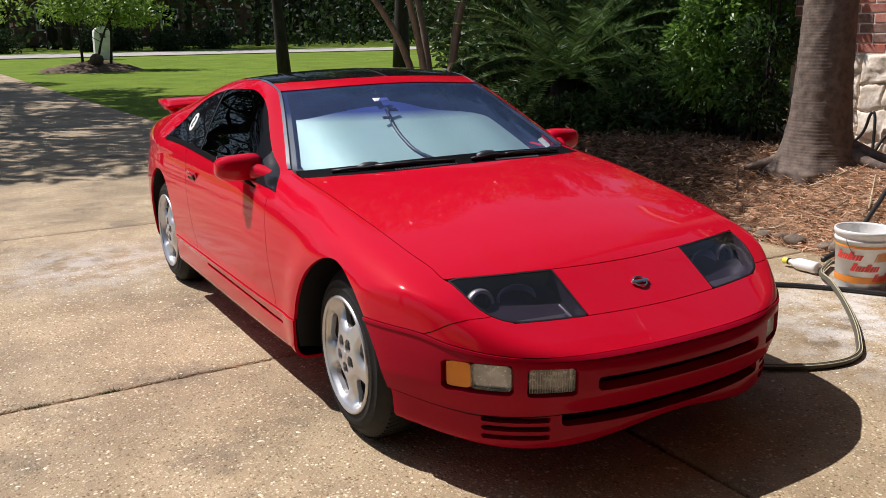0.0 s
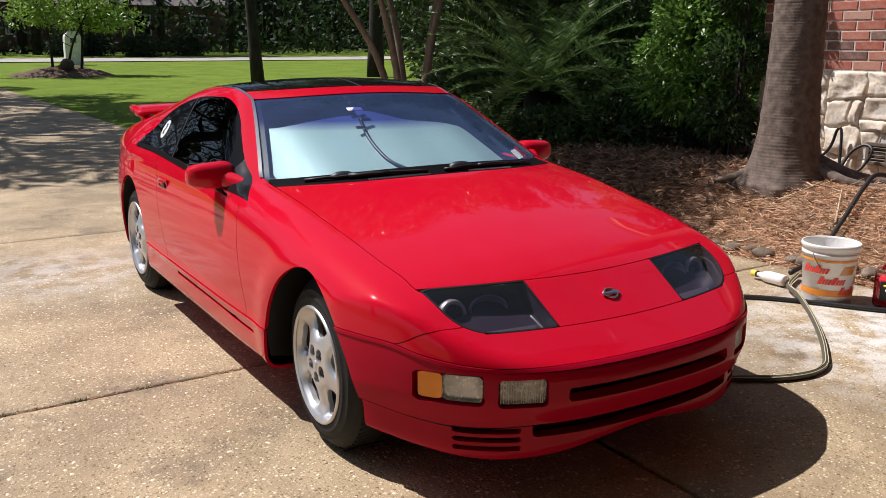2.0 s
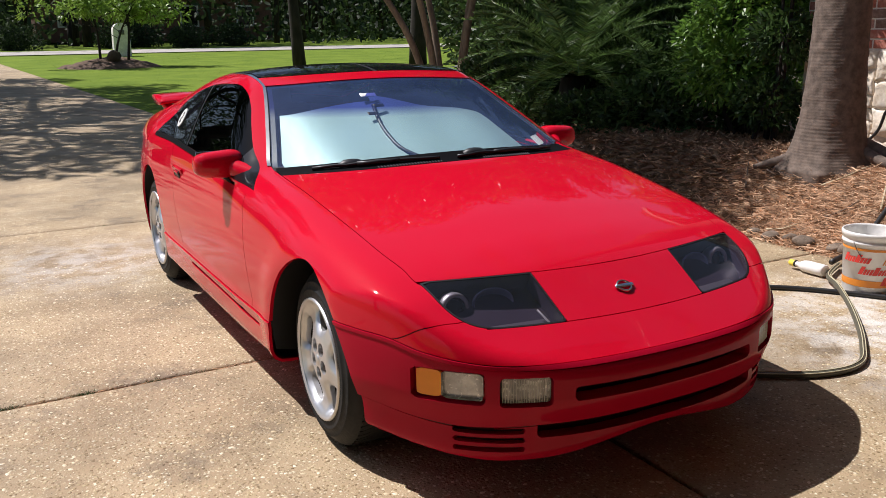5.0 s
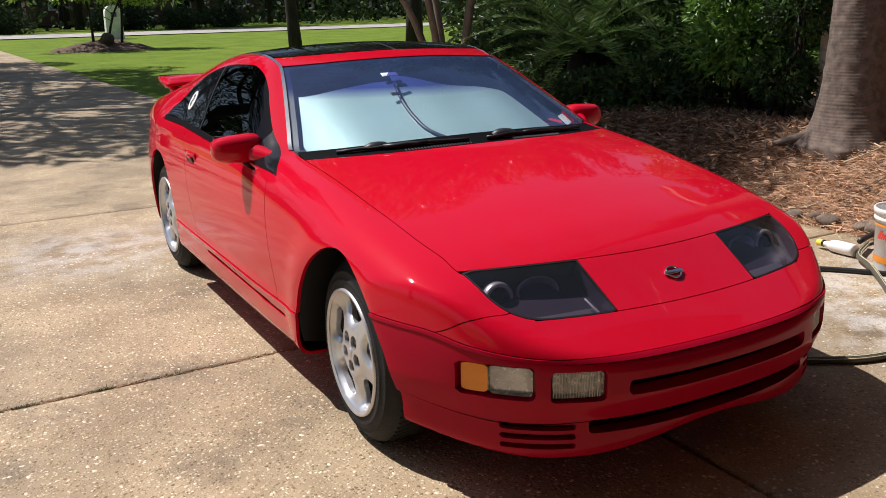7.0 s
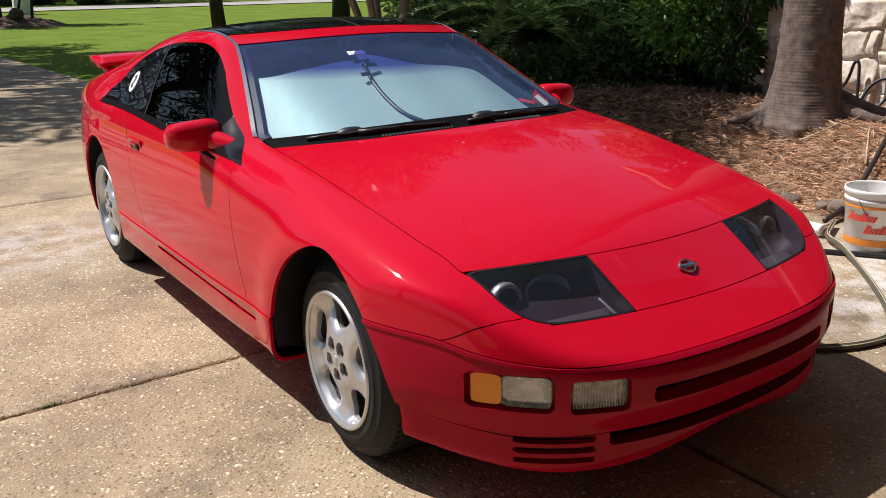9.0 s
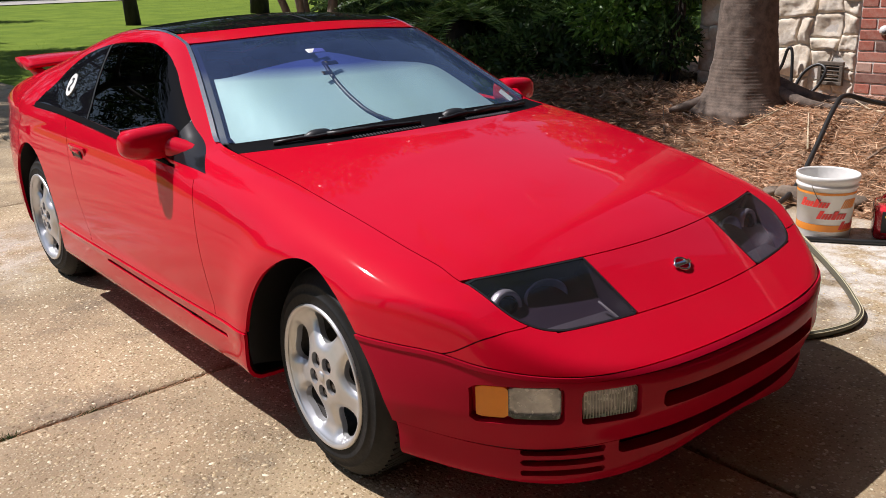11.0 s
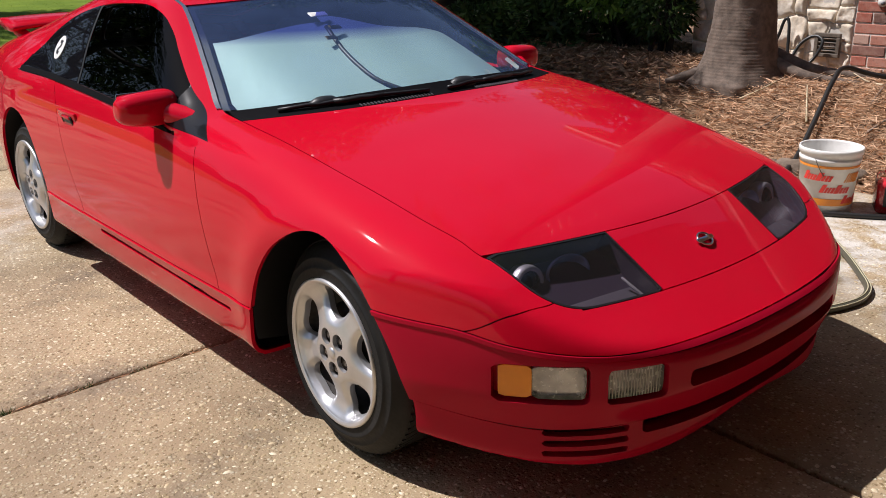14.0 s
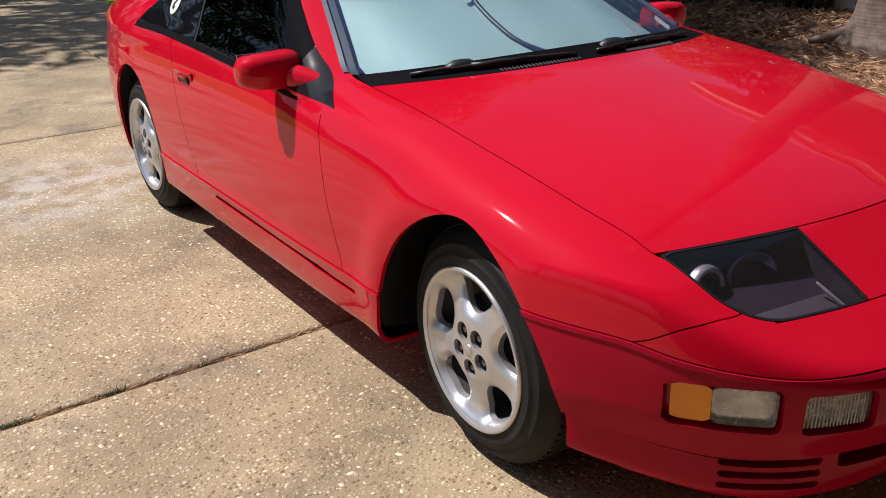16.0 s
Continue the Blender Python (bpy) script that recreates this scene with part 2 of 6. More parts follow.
def tube(bm, points, radii, sides=8, closed=True):
    """A tube along points; radii: one number or one for each point."""
    pts = [Vector(p) for p in points]
    if not hasattr(radii, "__len__"):
        radii = [radii] * len(pts)
    rings, side = [], None
    for i, p in enumerate(pts):
        d = (pts[min(i + 1, len(pts) - 1)] - pts[max(i - 1, 0)]).normalized()
        side = (side - d * side.dot(d)).normalized() if side else d.orthogonal().normalized()
        other = d.cross(side)
        rings.append([bm.verts.new(p + radii[i] * (side * math.cos(2 * math.pi * k / sides) + other * math.sin(2 * math.pi * k / sides))) for k in range(sides)])
    for a, b in zip(rings, rings[1:]):
        for k in range(sides):
            bm.faces.new((a[k], a[(k + 1) % sides], b[(k + 1) % sides], b[k]))
    if closed:
        bm.faces.new(rings[0][::-1])
        bm.faces.new(rings[-1])
    return bm


def glide(points, steps=8):
    """A smooth line (Catmull-Rom) through points."""
    p = [Vector(q) for q in points]
    p = [2 * p[0] - p[1], *p, 2 * p[-1] - p[-2]]
    out = []
    for a, b, c, d in zip(p, p[1:], p[2:], p[3:]):
        for k in range(steps):
            u = k / steps
            out.append(.5 * (2 * b + (c - a) * u + (2 * a - 5 * b + 4 * c - d) * u * u + (3 * b - a - 3 * c + d) * u ** 3))
    return [*out, p[-2]]


def blades(rng, places, ways, length, width, bend=.25, facets=2):
    """Many thin leaf blades in one mesh: places and ways are arrays, length and width arrays or numbers."""
    n = len(places)
    length, width = np.broadcast_to(length, n)[:, None], np.broadcast_to(width, n)[:, None]
    ways = ways / np.linalg.norm(ways, axis=1, keepdims=True)
    side = np.cross(ways, rng.normal(size=(n, 3)))
    side /= np.linalg.norm(side, axis=1, keepdims=True) + 1e-9
    up = np.cross(side, ways)
    rows = []
    for k in range(facets + 1):
        u = k / facets
        w = width * (.25 + 1.5 * u * (1 - u) + .35 * (1 - u)) * .5
        c = places + ways * length * u - up * length * bend * u * u
        rows += [c - side * w, c + side * w]
    v = np.stack(rows, 1).reshape(-1, 3)
    k = 2 * (facets + 1)
    quads = np.concatenate([np.arange(n)[:, None] * k + np.array([[2 * j, 2 * j + 1, 2 * j + 3, 2 * j + 2]]) for j in range(facets)])
    return v, quads


def big_mesh(name, v, quads):
    """A mesh from arrays, fast."""
    me = bpy.data.meshes.new(name)
    k = quads.shape[1]
    me.vertices.add(len(v)), me.loops.add(quads.size), me.polygons.add(len(quads))
    me.vertices.foreach_set("co", np.ascontiguousarray(v, np.float32).ravel())
    me.loops.foreach_set("vertex_index", quads.astype(np.int32).ravel())
    me.polygons.foreach_set("loop_start", np.arange(0, quads.size, k, dtype=np.int32))
    me.update()
    me.validate()
    return me


def knots(v, pairs):
    """A smooth curve through a few (at, value) pairs."""
    p = np.array(pairs, float)
    xs, ys = p[:, 0], p[:, 1]
    m = np.gradient(ys, xs)
    v = np.clip(np.asarray(v, float), xs[0], xs[-1])
    i = np.clip(np.searchsorted(xs, v) - 1, 0, len(xs) - 2)
    h = xs[i + 1] - xs[i]
    u = (v - xs[i]) / h
    return (ys[i] * (1 + 2 * u) * (1 - u) ** 2 + m[i] * h * u * (1 - u) ** 2
            + ys[i + 1] * u * u * (3 - 2 * u) + m[i + 1] * h * u * u * (u - 1))


def smax(a, b, r):
    h = np.maximum(r - np.abs(a - b), 0) / r
    return np.maximum(a, b) + h * h * r / 4


def smin(a, b, r):
    return -smax(-a, -b, r)


def ramp(v, a, b):
    u = np.clip((np.asarray(v, float) - a) / (b - a), 0, 1)
    return u * u * (3 - 2 * u)


HOOD = [(-.95, .36), (-.90, .398), (-.84, .440), (-.77, .482), (-.70, .524), (-.658, .549), (-.60, .585), (-.55, .616), (-.49, .652), (-.40, .690), (-.2, .748), (.1, .812), (.35, .858), (.6, .890), (1, .938), (1.3, .965),
        (2, .965), (2.6, .952), (3.05, .925), (3.3, .90), (3.5, .86)]
ROOF = [(-1.2, .06), (.0, .66), (.38, .862), (.75, 1.028), (1.05, 1.150), (1.2, 1.193), (1.38, 1.221), (1.6, 1.226), (1.9, 1.206), (2.3, 1.135), (2.7, 1.045), (3.1, .935), (3.5, .8)]
FRONT = [(-.1, -.834), (0, -.836), (.1, -.834), (.2, -.827), (.336, -.804), (.45, -.765), (.53, -.724), (.60, -.670), (.67, -.595), (.72, -.526), (.78, -.41), (.85, -.22), (.95, .1)]
WHEEL_Y, WHEEL_R = (0.0, 2.45), 0.313


def body_field(x, y, z):
    """Below zero inside the car body: the tub with hood and tail."""
    ax = np.abs(x)
    top = z - (knots(y, HOOD) - (.10 - .02 * ramp(y, 2.2, 3.0)) * ax ** 2)
    wide = .872 - .50 * np.maximum(z - .5, 0) ** 2 - .28 * np.maximum(.5 - z, 0) ** 2
    wide = wide - .036 * np.clip(.9 - y, 0, 1.6) ** 2 - .125 * np.clip((y - 2.35) / .9, 0, 2) ** 2
    wide = wide + .006 * np.exp(-((z - .355) / .02) ** 2) * ramp(y, .2, .5) * (1 - ramp(y, 1.9, 2.2))
    wide = wide + .012 * np.exp(-((np.hypot(y, z - .31) - .36) / .075) ** 2)
    wide = wide - .10 * np.clip(.36 - z, 0, .3) * (1 - ramp(y, -.5, -.2))
    side = ax - wide
    f = smax(top, side, .115)
    front = knots(ax, FRONT) + .052 * ramp(z - .41, 0, .26) * ramp(ax, .25, .62) + .03 * ramp(.37 - z, 0, .11) + .02 * np.clip((.22 - z) / .1, 0, 2) ** 2
    front = front + .22 * ramp(ax, .62, .78) * np.clip(.36 - z, 0, .3) - y
    f = smax(f, front, .03)
    tail = y - (3.42 - .22 * ax ** 2 - .25 * np.maximum(.55 - z, 0))
    f = smax(f, tail, .12)
    floor_z = .142 + .046 * ramp(y, -.5, .2) + (.030 * ramp(ax, .5, .78) + .05 * (1 - ramp(ax, 0, .45))) * (1 - ramp(y, -.4, 0))
    return smax(f, floor_z - z, .05)


def cabin_field(x, y, z):
    ax = np.abs(x)
    bow = .50 * ax ** 2 * (1 - ramp(y, 1.1, 1.7)) - .25 * ax ** 2 * ramp(y, 1.8, 2.4)
    top = (z - knots(y - bow, ROOF) + .11 * ax ** 2) * .92
    s, under = np.maximum(z - .8, 0), np.maximum(.8 - z, 0)
    side = (ax - (.822 - .42 * s - .62 * s * s - .9 * under - .055 * np.maximum(y - 1.6, 0) ** 2)) * .88
    return smax(smax(top, side, .05), .6 - z, .03)


def car_field(x, y, z):
    return smin(body_field(x, y, z), cabin_field(x, y, z), .02 + .10 * ramp(y, 2.0, 2.6))

# ---- ground and house ----


def land(x, y):
    """Height of the ground: level by the house, rising gently to the road."""
    return .018 * np.clip(np.asarray(y, float) - 6, 0, 60)


def bed(x, y):
    """Height of the raised planting bed beside the drive."""
    x, y = np.asarray(x, float), np.asarray(y, float)
    rise = .40 * ramp(x - .10 * np.sin(y * 1.3), 2.75, 3.75) * (1 - .12 * ramp(x, 4.1, 4.9))
    return land(x, y) + rise * (1 - ramp(y, 9, 14))


def sheet(xs, ys, height):
    gx, gy = np.meshgrid(xs, ys, indexing="ij")
    v = np.stack([gx, gy, height(gx, gy)], -1).reshape(-1, 3)
    n, m = len(xs), len(ys)
    i, j = np.meshgrid(np.arange(n - 1), np.arange(m - 1), indexing="ij")
    a = (i * m + j).ravel()
    return v, np.stack([a, a + m, a + m + 1, a + 1], 1)


_xs = np.unique(np.concatenate([np.linspace(-400, -30, 12), np.linspace(-30, 40, 71), np.linspace(40, 500, 12)]))
_ys = np.unique(np.concatenate([np.linspace(-300, -20, 10), np.linspace(-20, 70, 91), np.linspace(70, 900, 12)]))
ground = part("ground", big_mesh("ground", *sheet(_xs, _ys, lambda x, y: land(x, y) - .03)), GRASS)
tagged(ground, "mown green lawn rising gently towards the road", "ground", kind="structure")

road = part("road", big_mesh("road", *sheet(np.linspace(-80, 120, 60), np.linspace(41.5, 46.5, 6), lambda x, y: land(x, y) + .01)), ROAD)
tagged(road, "pale concrete street beyond the lawn", "road", kind="structure")

drive = tagged(new("pavement"), "stained exposed-aggregate concrete driveway with open joints", "driveway", kind="structure")


def swing(y):
    """How far the drive has swung aside on its way to the street."""
    return .0615 * np.maximum(y - 10.5, 0)


def slab(x0, x1, y0, y1):
    """One cast panel with rounded edges, following the ground."""
    g, e = .009, .012
    xs = np.unique(np.round([x0 + g, x0 + g + e * .3, x0 + g + e, *np.linspace(x0 + .1, x1 - .1, 5), x1 - g - e, x1 - g - e * .3, x1 - g], 5))
    ys = np.unique(np.round([y0 + g, y0 + g + e * .3, y0 + g + e, *np.linspace(y0 + .1, y1 - .1, 5), y1 - g - e, y1 - g - e * .3, y1 - g], 5))

    def height(x, y):
        d = np.minimum(np.minimum(x - x0, x1 - x), np.minimum(y - y0, y1 - y)) - g
        u = np.clip(1 - d / e, 0, 1)
        return land(x, y) - .010 * u * u
    v, q = sheet(xs, ys, height)
    v[:, 0] -= swing(v[:, 1])
    n, m = len(xs), len(ys)
    ring = [*[i * m for i in range(n)], *[(n - 1) * m + j for j in range(1, m)], *[i * m + m - 1 for i in range(n - 2, -1, -1)], *[j for j in range(m - 2, 0, -1)]]
    low = v[ring] - (0, 0, .09)
    base, k = len(v), len(ring)
    walls = np.array([[ring[(i + 1) % k], ring[i], base + i, base + (i + 1) % k] for i in range(k)])
    return big_mesh("slab", np.concatenate([v, low]), np.concatenate([q, walls]))


_joints_y = [-9.0, -5.7, -2.4, .885, 4.2, 7.5, 10.8, 14.1, 17.4, 20.7, 24.0, 27.3, 30.6, 33.9, 37.2, 41.4]
for _a, _b in zip(_joints_y, _joints_y[1:]):
    _cols = [-6.4, -3.2, .07, 2.83] if _a < 7 else [-6.4, -2.56, 1.28]
    for _c, _d in zip(_cols, _cols[1:]):
        part("slab", slab(_c, _d, _a, _b), CONCRETE, drive, smooth=False)

for _x1, _y0, _y1 in ((2.85, -9, 7.5), (1.28, 7.5, 41.4)):
    _v, _q = sheet(np.linspace(-6.4, _x1, 40), np.linspace(_y0, _y1, 60), lambda x, y: land(x, y) - .022)
    _v[:, 0] -= swing(_v[:, 1])
    part("joint_filling", big_mesh("joint_filling", _v, _q), SOIL, drive)

# planting bed with pine straw
_v, _q = sheet(np.linspace(2.78, 9, 70), np.linspace(-9, 14, 190), lambda x, y: bed(x, y) - .012 + .018 * np.sin(9 * x + 2 * np.sin(7 * y)) * np.sin(8 * y + 3 * np.sin(5 * x)) * ramp(x, 2.8, 3.1))
bed_ob = tagged(part("planting_bed", big_mesh("planting_bed", _v, _q), MULCH), "raised planting bed covered with brown pine straw", "mulch bed", kind="structure")

# house wall facing the drive: limestone base, brick above and a brick pier
WALL_X = 4.75
wall = tagged(new("wall_west"), "house wall of red brick over rough cream limestone", "wall", kind="structure")


def wall_core():
    bm = bmesh.new()
    box(bm, (.25, 11.6, 3.2), pose(WALL_X + .106, -3.2, 1.6))
    return bm


part("mortar_core", wall_core(), MORTAR, wall, smooth=False)
_rng = random.Random(4)


def brick_mesh(long):
    bm = bmesh.new()
    box(bm, (.05, long, .0675), Matrix(), .004, 1)
    me = bpy.data.meshes.new("brick")
    bm.to_mesh(me)
    bm.free()
    me.materials.append(BRICK)
    return me


FULL, HALF = brick_mesh(.2425), brick_mesh(.1155)


def lay_bricks():
    rest = bmesh.new()
    row = 0
    z = .33
    while z < 3.1:
        y_end = 1.215 if z < 1.19 else 2.6
        y = y_end
        half = row % 2
        while y > -8.8:
            me, long = (HALF, .127) if half else (FULL, .254)
            half = False
            yc = y - long / 2
            m = pose(WALL_X + .0 + _rng.uniform(-.002, .002), yc, z + .0395)
            if yc > -.9 and z < 2.15:
                ob = new("brick", me)
                ob.parent, ob.matrix_basis = wall, m
            else:
                box(rest, (.05, long - .0115, .0675), m)
            y -= long
        z += .079
        row += 1
    tagged(part("brick_courses", rest, BRICK, wall, smooth=False), "brick courses farther along the wall", kind="stuff")


def stone_warp(y, z):
    """Sideways shift of the joints, none at the rim of the stonework."""
    fade = min(1, max(0, min(y - 1.22, 2.6 - y, z - .24, 1.195 - z)) / .10)
    return fade * .050 * noise.noise((y * 5.5, z * 5.5, 4.2)), fade * .045 * noise.noise((y * 5.5, z * 5.5, 9.6))


def rough_stone(w, h, seed, cy, cz):
    """One quarry-faced stone, w along y and h high, its face towards -x."""
    n, m = max(6, int(w / .014)), max(6, int(h / .014))
    v, f = [], []
    for i in range(n + 1):
        for j in range(m + 1):
            u, t = i / n, j / m
            edge = min(u, 1 - u) * w, min(t, 1 - t) * h
            e = min(min(edge) / .014, 1)
            bulge = .008 * (e * (2 - e)) + .034 * e * noise.noise((u * w * 7 + seed, t * h * 7, seed * 1.7)) + .013 * e * abs(noise.noise((u * w * 24, t * h * 24 + seed, 3.1)))
            wob = .006 * noise.noise((u * 4 + seed, t * 4, 7.7))
            sy, sz = stone_warp(cy + (u - .5) * w, cz + (t - .5) * h)
            v.append((-.012 - bulge, (u - .5) * (w - .008) + wob + sy, (t - .5) * (h - .008) + wob + sz))
    for i in range(n):
        for j in range(m):
            a = i * (m + 1) + j
            f.append((a, a + m + 1, a + m + 2, a + 1))
    ring = [*[i * (m + 1) for i in range(n + 1)], *[n * (m + 1) + j for j in range(1, m + 1)], *[i * (m + 1) + m for i in range(n - 1, -1, -1)], *range(m - 1, 0, -1)]
    base, k = len(v), len(ring)
    v += [(.012, v[r][1], v[r][2]) for r in ring]
    f += [(ring[(i + 1) % k], ring[i], base + i, base + (i + 1) % k) for i in range(k)]
    return mesh_of("stone", v, f)


def lay_stones():
    rng = random.Random(11)
    seed = 0

    def fill(y0, y1, z0, z1):
        nonlocal seed
        w, h = y1 - y0, z1 - z0
        if w > .5 or (w > .26 and rng.random() < (.75 if w > h else .3)):
            c = y0 + w * rng.uniform(.36, .64)
            fill(y0, c, z0, z1), fill(c, y1, z0, z1)
        elif h > .4 or (h > .19 and rng.random() < (.7 if h > w else .25)):
            c = z0 + h * rng.uniform(.36, .64)
            fill(y0, y1, z0, c), fill(y0, y1, c, z1)
        else:
            seed += 1
            ob = part("stone", rough_stone(w, h, seed * 3.3, (y0 + y1) / 2, (z0 + z1) / 2), STONE, wall)
            ob.matrix_basis = pose(WALL_X - .014, (y0 + y1) / 2, (z0 + z1) / 2)
    fill(1.22, 2.6, .24, 1.195)


VENT_BROWN = varied("dull_vent_metal", (.11, .09, .07), (.20, .165, .13), 20, .7, .2, 80)


def wall_vent():
    v = thing("wall_vent", "small dark louvred vent set low in the stone", "vent")
    bm = bmesh.new()
    box(bm, (.03, .20, .03), pose(0, 0, .075), .004), box(bm, (.03, .20, .03), pose(0, 0, -.075), .004)
    box(bm, (.03, .03, .12), pose(0, .085, 0), .004), box(bm, (.03, .03, .12), pose(0, -.085, 0), .004)
    part("frame", bm, VENT_BROWN, v, smooth=False)
    bm = bmesh.new()
    box(bm, (.01, .15, .13), pose(.01, 0, 0))
    part("backing", bm, BLACK, v, smooth=False)
    for k in range(4):
        bm = bmesh.new()
        box(bm, (.022, .14, .006), pose(-.002, 0, -.045 + .03 * k, 0, 35, 0))
        part("slat", bm, VENT_BROWN, v, smooth=False)
    v.matrix_basis = pose(WALL_X - .05, 1.39, .55)


def unseen_house_front():
    """Added unseen house end of the drive, behind the viewer: a brick wall with an open, unlit garage, which darkens
    the car's front.
    """
    ob = tagged(new("wall_south"), "unseen brick garage front added to keep light off the bumper", "wall", kind="structure")
    far = -5.0
    for x0, x1, z0, z1 in ((-9.0, -4.2, 0, 3.2), (3.2, 4.9, 0, 3.2), (-4.2, 3.2, 2.35, 3.2)):
        bm = bmesh.new()
        box(bm, (x1 - x0, .3, z1 - z0), pose((x0 + x1) / 2, far, (z0 + z1) / 2))
        part("wall_piece", bm, FAR_BRICK, ob, smooth=False)
    for x0, x1, y0, y1, z0, z1 in ((-4.5, -4.2, -13, far - .15, 0, 2.6), (3.2, 3.5, -13, far - .15, 0, 2.6), (-4.5, 3.5, -13.2, -13, 0, 2.6), (-4.5, 3.5, -13, far - .15, 2.4, 2.6)):
        bm = bmesh.new()
        box(bm, (x1 - x0, y1 - y0, z1 - z0), pose((x0 + x1) / 2, (y0 + y1) / 2, (z0 + z1) / 2))
        part("garage_side", bm, GARAGE, ob, smooth=False)
    # roof carried far forward to block sky and sun ahead of the bumper
    bm = bmesh.new()
    vv = [bm.verts.new(p) for p in ((-9.5, far + 4.3, 2.95), (4.2, far + 4.3, 2.95), (4.2, -12, 7.2), (-9.5, -12, 7.2), (-9.5, -17.5, 3.1), (4.2, -17.5, 3.1))]
    for f in ((0, 1, 2, 3), (3, 2, 5, 4), (1, 0, 4, 5)):
        bm.faces.new([vv[i] for i in f])
    part("roof", bm, ROOF_TILE, ob, smooth=False)


def east_eave():
    """Roof edge over the brick wall beside the bed."""
    ob = tagged(new("roof_east"), "white fascia and shingled roof edge of the house", "roof", kind="structure")
    for name, size, at, mat_ in (("fascia", (.03, 11.9, .16), (4.28, -3.05, 3.02), WHITE_STONE), ("soffit", (.60, 11.9, .02), (4.595, -3.05, 2.95), WHITE_STONE)):
        bm = bmesh.new()
        box(bm, size, pose(*at))
        part(name, bm, mat_, ob, smooth=False)
    bm = bmesh.new()
    vv = [bm.verts.new(p) for p in ((4.22, 3.0, 3.11), (4.22, -9.1, 3.11), (8.4, -9.1, 5.6), (8.4, 3.0, 5.6), (12.6, -9.1, 3.1), (12.6, 3.0, 3.1))]
    for f in ((0, 1, 2, 3), (3, 2, 4, 5)):
        bm.faces.new([vv[i] for i in f])
    part("roof_slope", bm, ROOF_TILE, ob, smooth=False)
    bm = bmesh.new()
    vv = [bm.verts.new(p) for p in ((4.75, 2.62, 3.1), (12.0, 2.62, 3.1), (8.4, 2.62, 5.55))]
    bm.faces.new(vv)
    part("gable", bm, FAR_BRICK, ob, smooth=False)


FAR_BRICK = varied("plain_brick", (.22, .08, .055), (.36, .14, .10), 9, .9, .3, 60)
GARAGE = varied("garage_plaster", (.30, .29, .27), (.42, .41, .39), 3, .9, .2, 40)

# ---- the car ----
# The body is one smooth shape, given by a few curves; panels, glass and lamps are cut from it.


def car_shell(step=.02):
    """A fine skin of the car's shape: corners (n, 3) and quads (m, 4)."""
    lo, hi = np.array((-1.0, -1.05, .02)), np.array((1.0, 3.6, 1.4))
    n = np.round((hi - lo) / step).astype(int)
    grids, quads, base = [], [], 0
    for axis in range(3):
        for end in (0, 1):
            o = [k for k in range(3) if k != axis]
            a, b = (np.linspace(lo[k], hi[k], n[k] + 1) for k in o)
            ga, gb = np.meshgrid(a, b, indexing="ij")
            p = np.empty(ga.shape + (3,))
            p[..., o[0]], p[..., o[1]], p[..., axis] = ga, gb, (lo, hi)[end][axis]
            i, j = np.meshgrid(np.arange(n[o[0]]), np.arange(n[o[1]]), indexing="ij")
            m = n[o[1]] + 1
            c = (i * m + j).ravel() + base
            q = np.stack([c, c + m, c + m + 1, c + 1], 1)
            if (end == 1) == (axis == 1):
                q = q[:, ::-1]
            grids.append(p.reshape(-1, 3)), quads.append(q)
            base += ga.size
    v, q = np.concatenate(grids), np.concatenate(quads)
    key = np.round(v / 1e-5).astype(np.int64)
    _, first, back = np.unique(key, axis=0, return_index=True, return_inverse=True)
    v, q = v[first], back.reshape(-1)[q]
    heart = np.stack([0 * v[:, 0], np.clip(v[:, 1], -.30, 2.9), np.full(len(v), .42)], 1)
    a, b = np.zeros(len(v)), np.ones(len(v))
    for _ in range(26):
        m = (a + b) / 2
        p = heart + (v - heart) * m[:, None]
        inside = car_field(*p.T) < 0
        a, b = np.where(inside, m, a), np.where(inside, b, m)
    return heart + (v - heart) * b[:, None], q


def clip(v, q, f):
    """Keeps what lies where f < 0, cutting the quads along f = 0."""
    s = f(*v.T)
    keep = s < 0
    count = keep[q].sum(1)
    whole, cut = q[count == 4], q[(count > 0) & (count < 4)]
    fresh, made, polys = [], {}, []

    def crossing(i, j):
        key = (min(i, j), max(i, j))
        if key not in made:
            i, j = key
            u = s[i] / (s[i] - s[j])
            made[key] = len(v) + len(fresh)
            fresh.append(v[i] + (v[j] - v[i]) * u)
        return made[key]
    for face in cut:
        loop = [int(i) for n, i in enumerate(face) if i != face[n - 1]]
        out = []
        for i, j in zip(loop, loop[1:] + loop[:1]):
            if keep[i]:
                out.append(i)
            if keep[i] != keep[j]:
                out.append(crossing(i, j))
        for k in range(1, len(out) - 1):
            polys.append((out[0], out[k], out[k + 1], out[k + 1]))
    v2 = np.concatenate([v, np.array(fresh)]) if fresh else v
    return v2, np.concatenate([whole, np.array(polys, int)]) if polys else whole


def slope_of(v, f):
    e = 1e-3
    x, y, z = v.T
    g = np.stack([f(x + e, y, z) - f(x - e, y, z), f(x, y + e, z) - f(x, y - e, z), f(x, y, z + e) - f(x, y, z - e)], 1)
    return g / (np.linalg.norm(g, axis=1, keepdims=True) + 1e-12)


SHELL_V, SHELL_Q = car_shell()


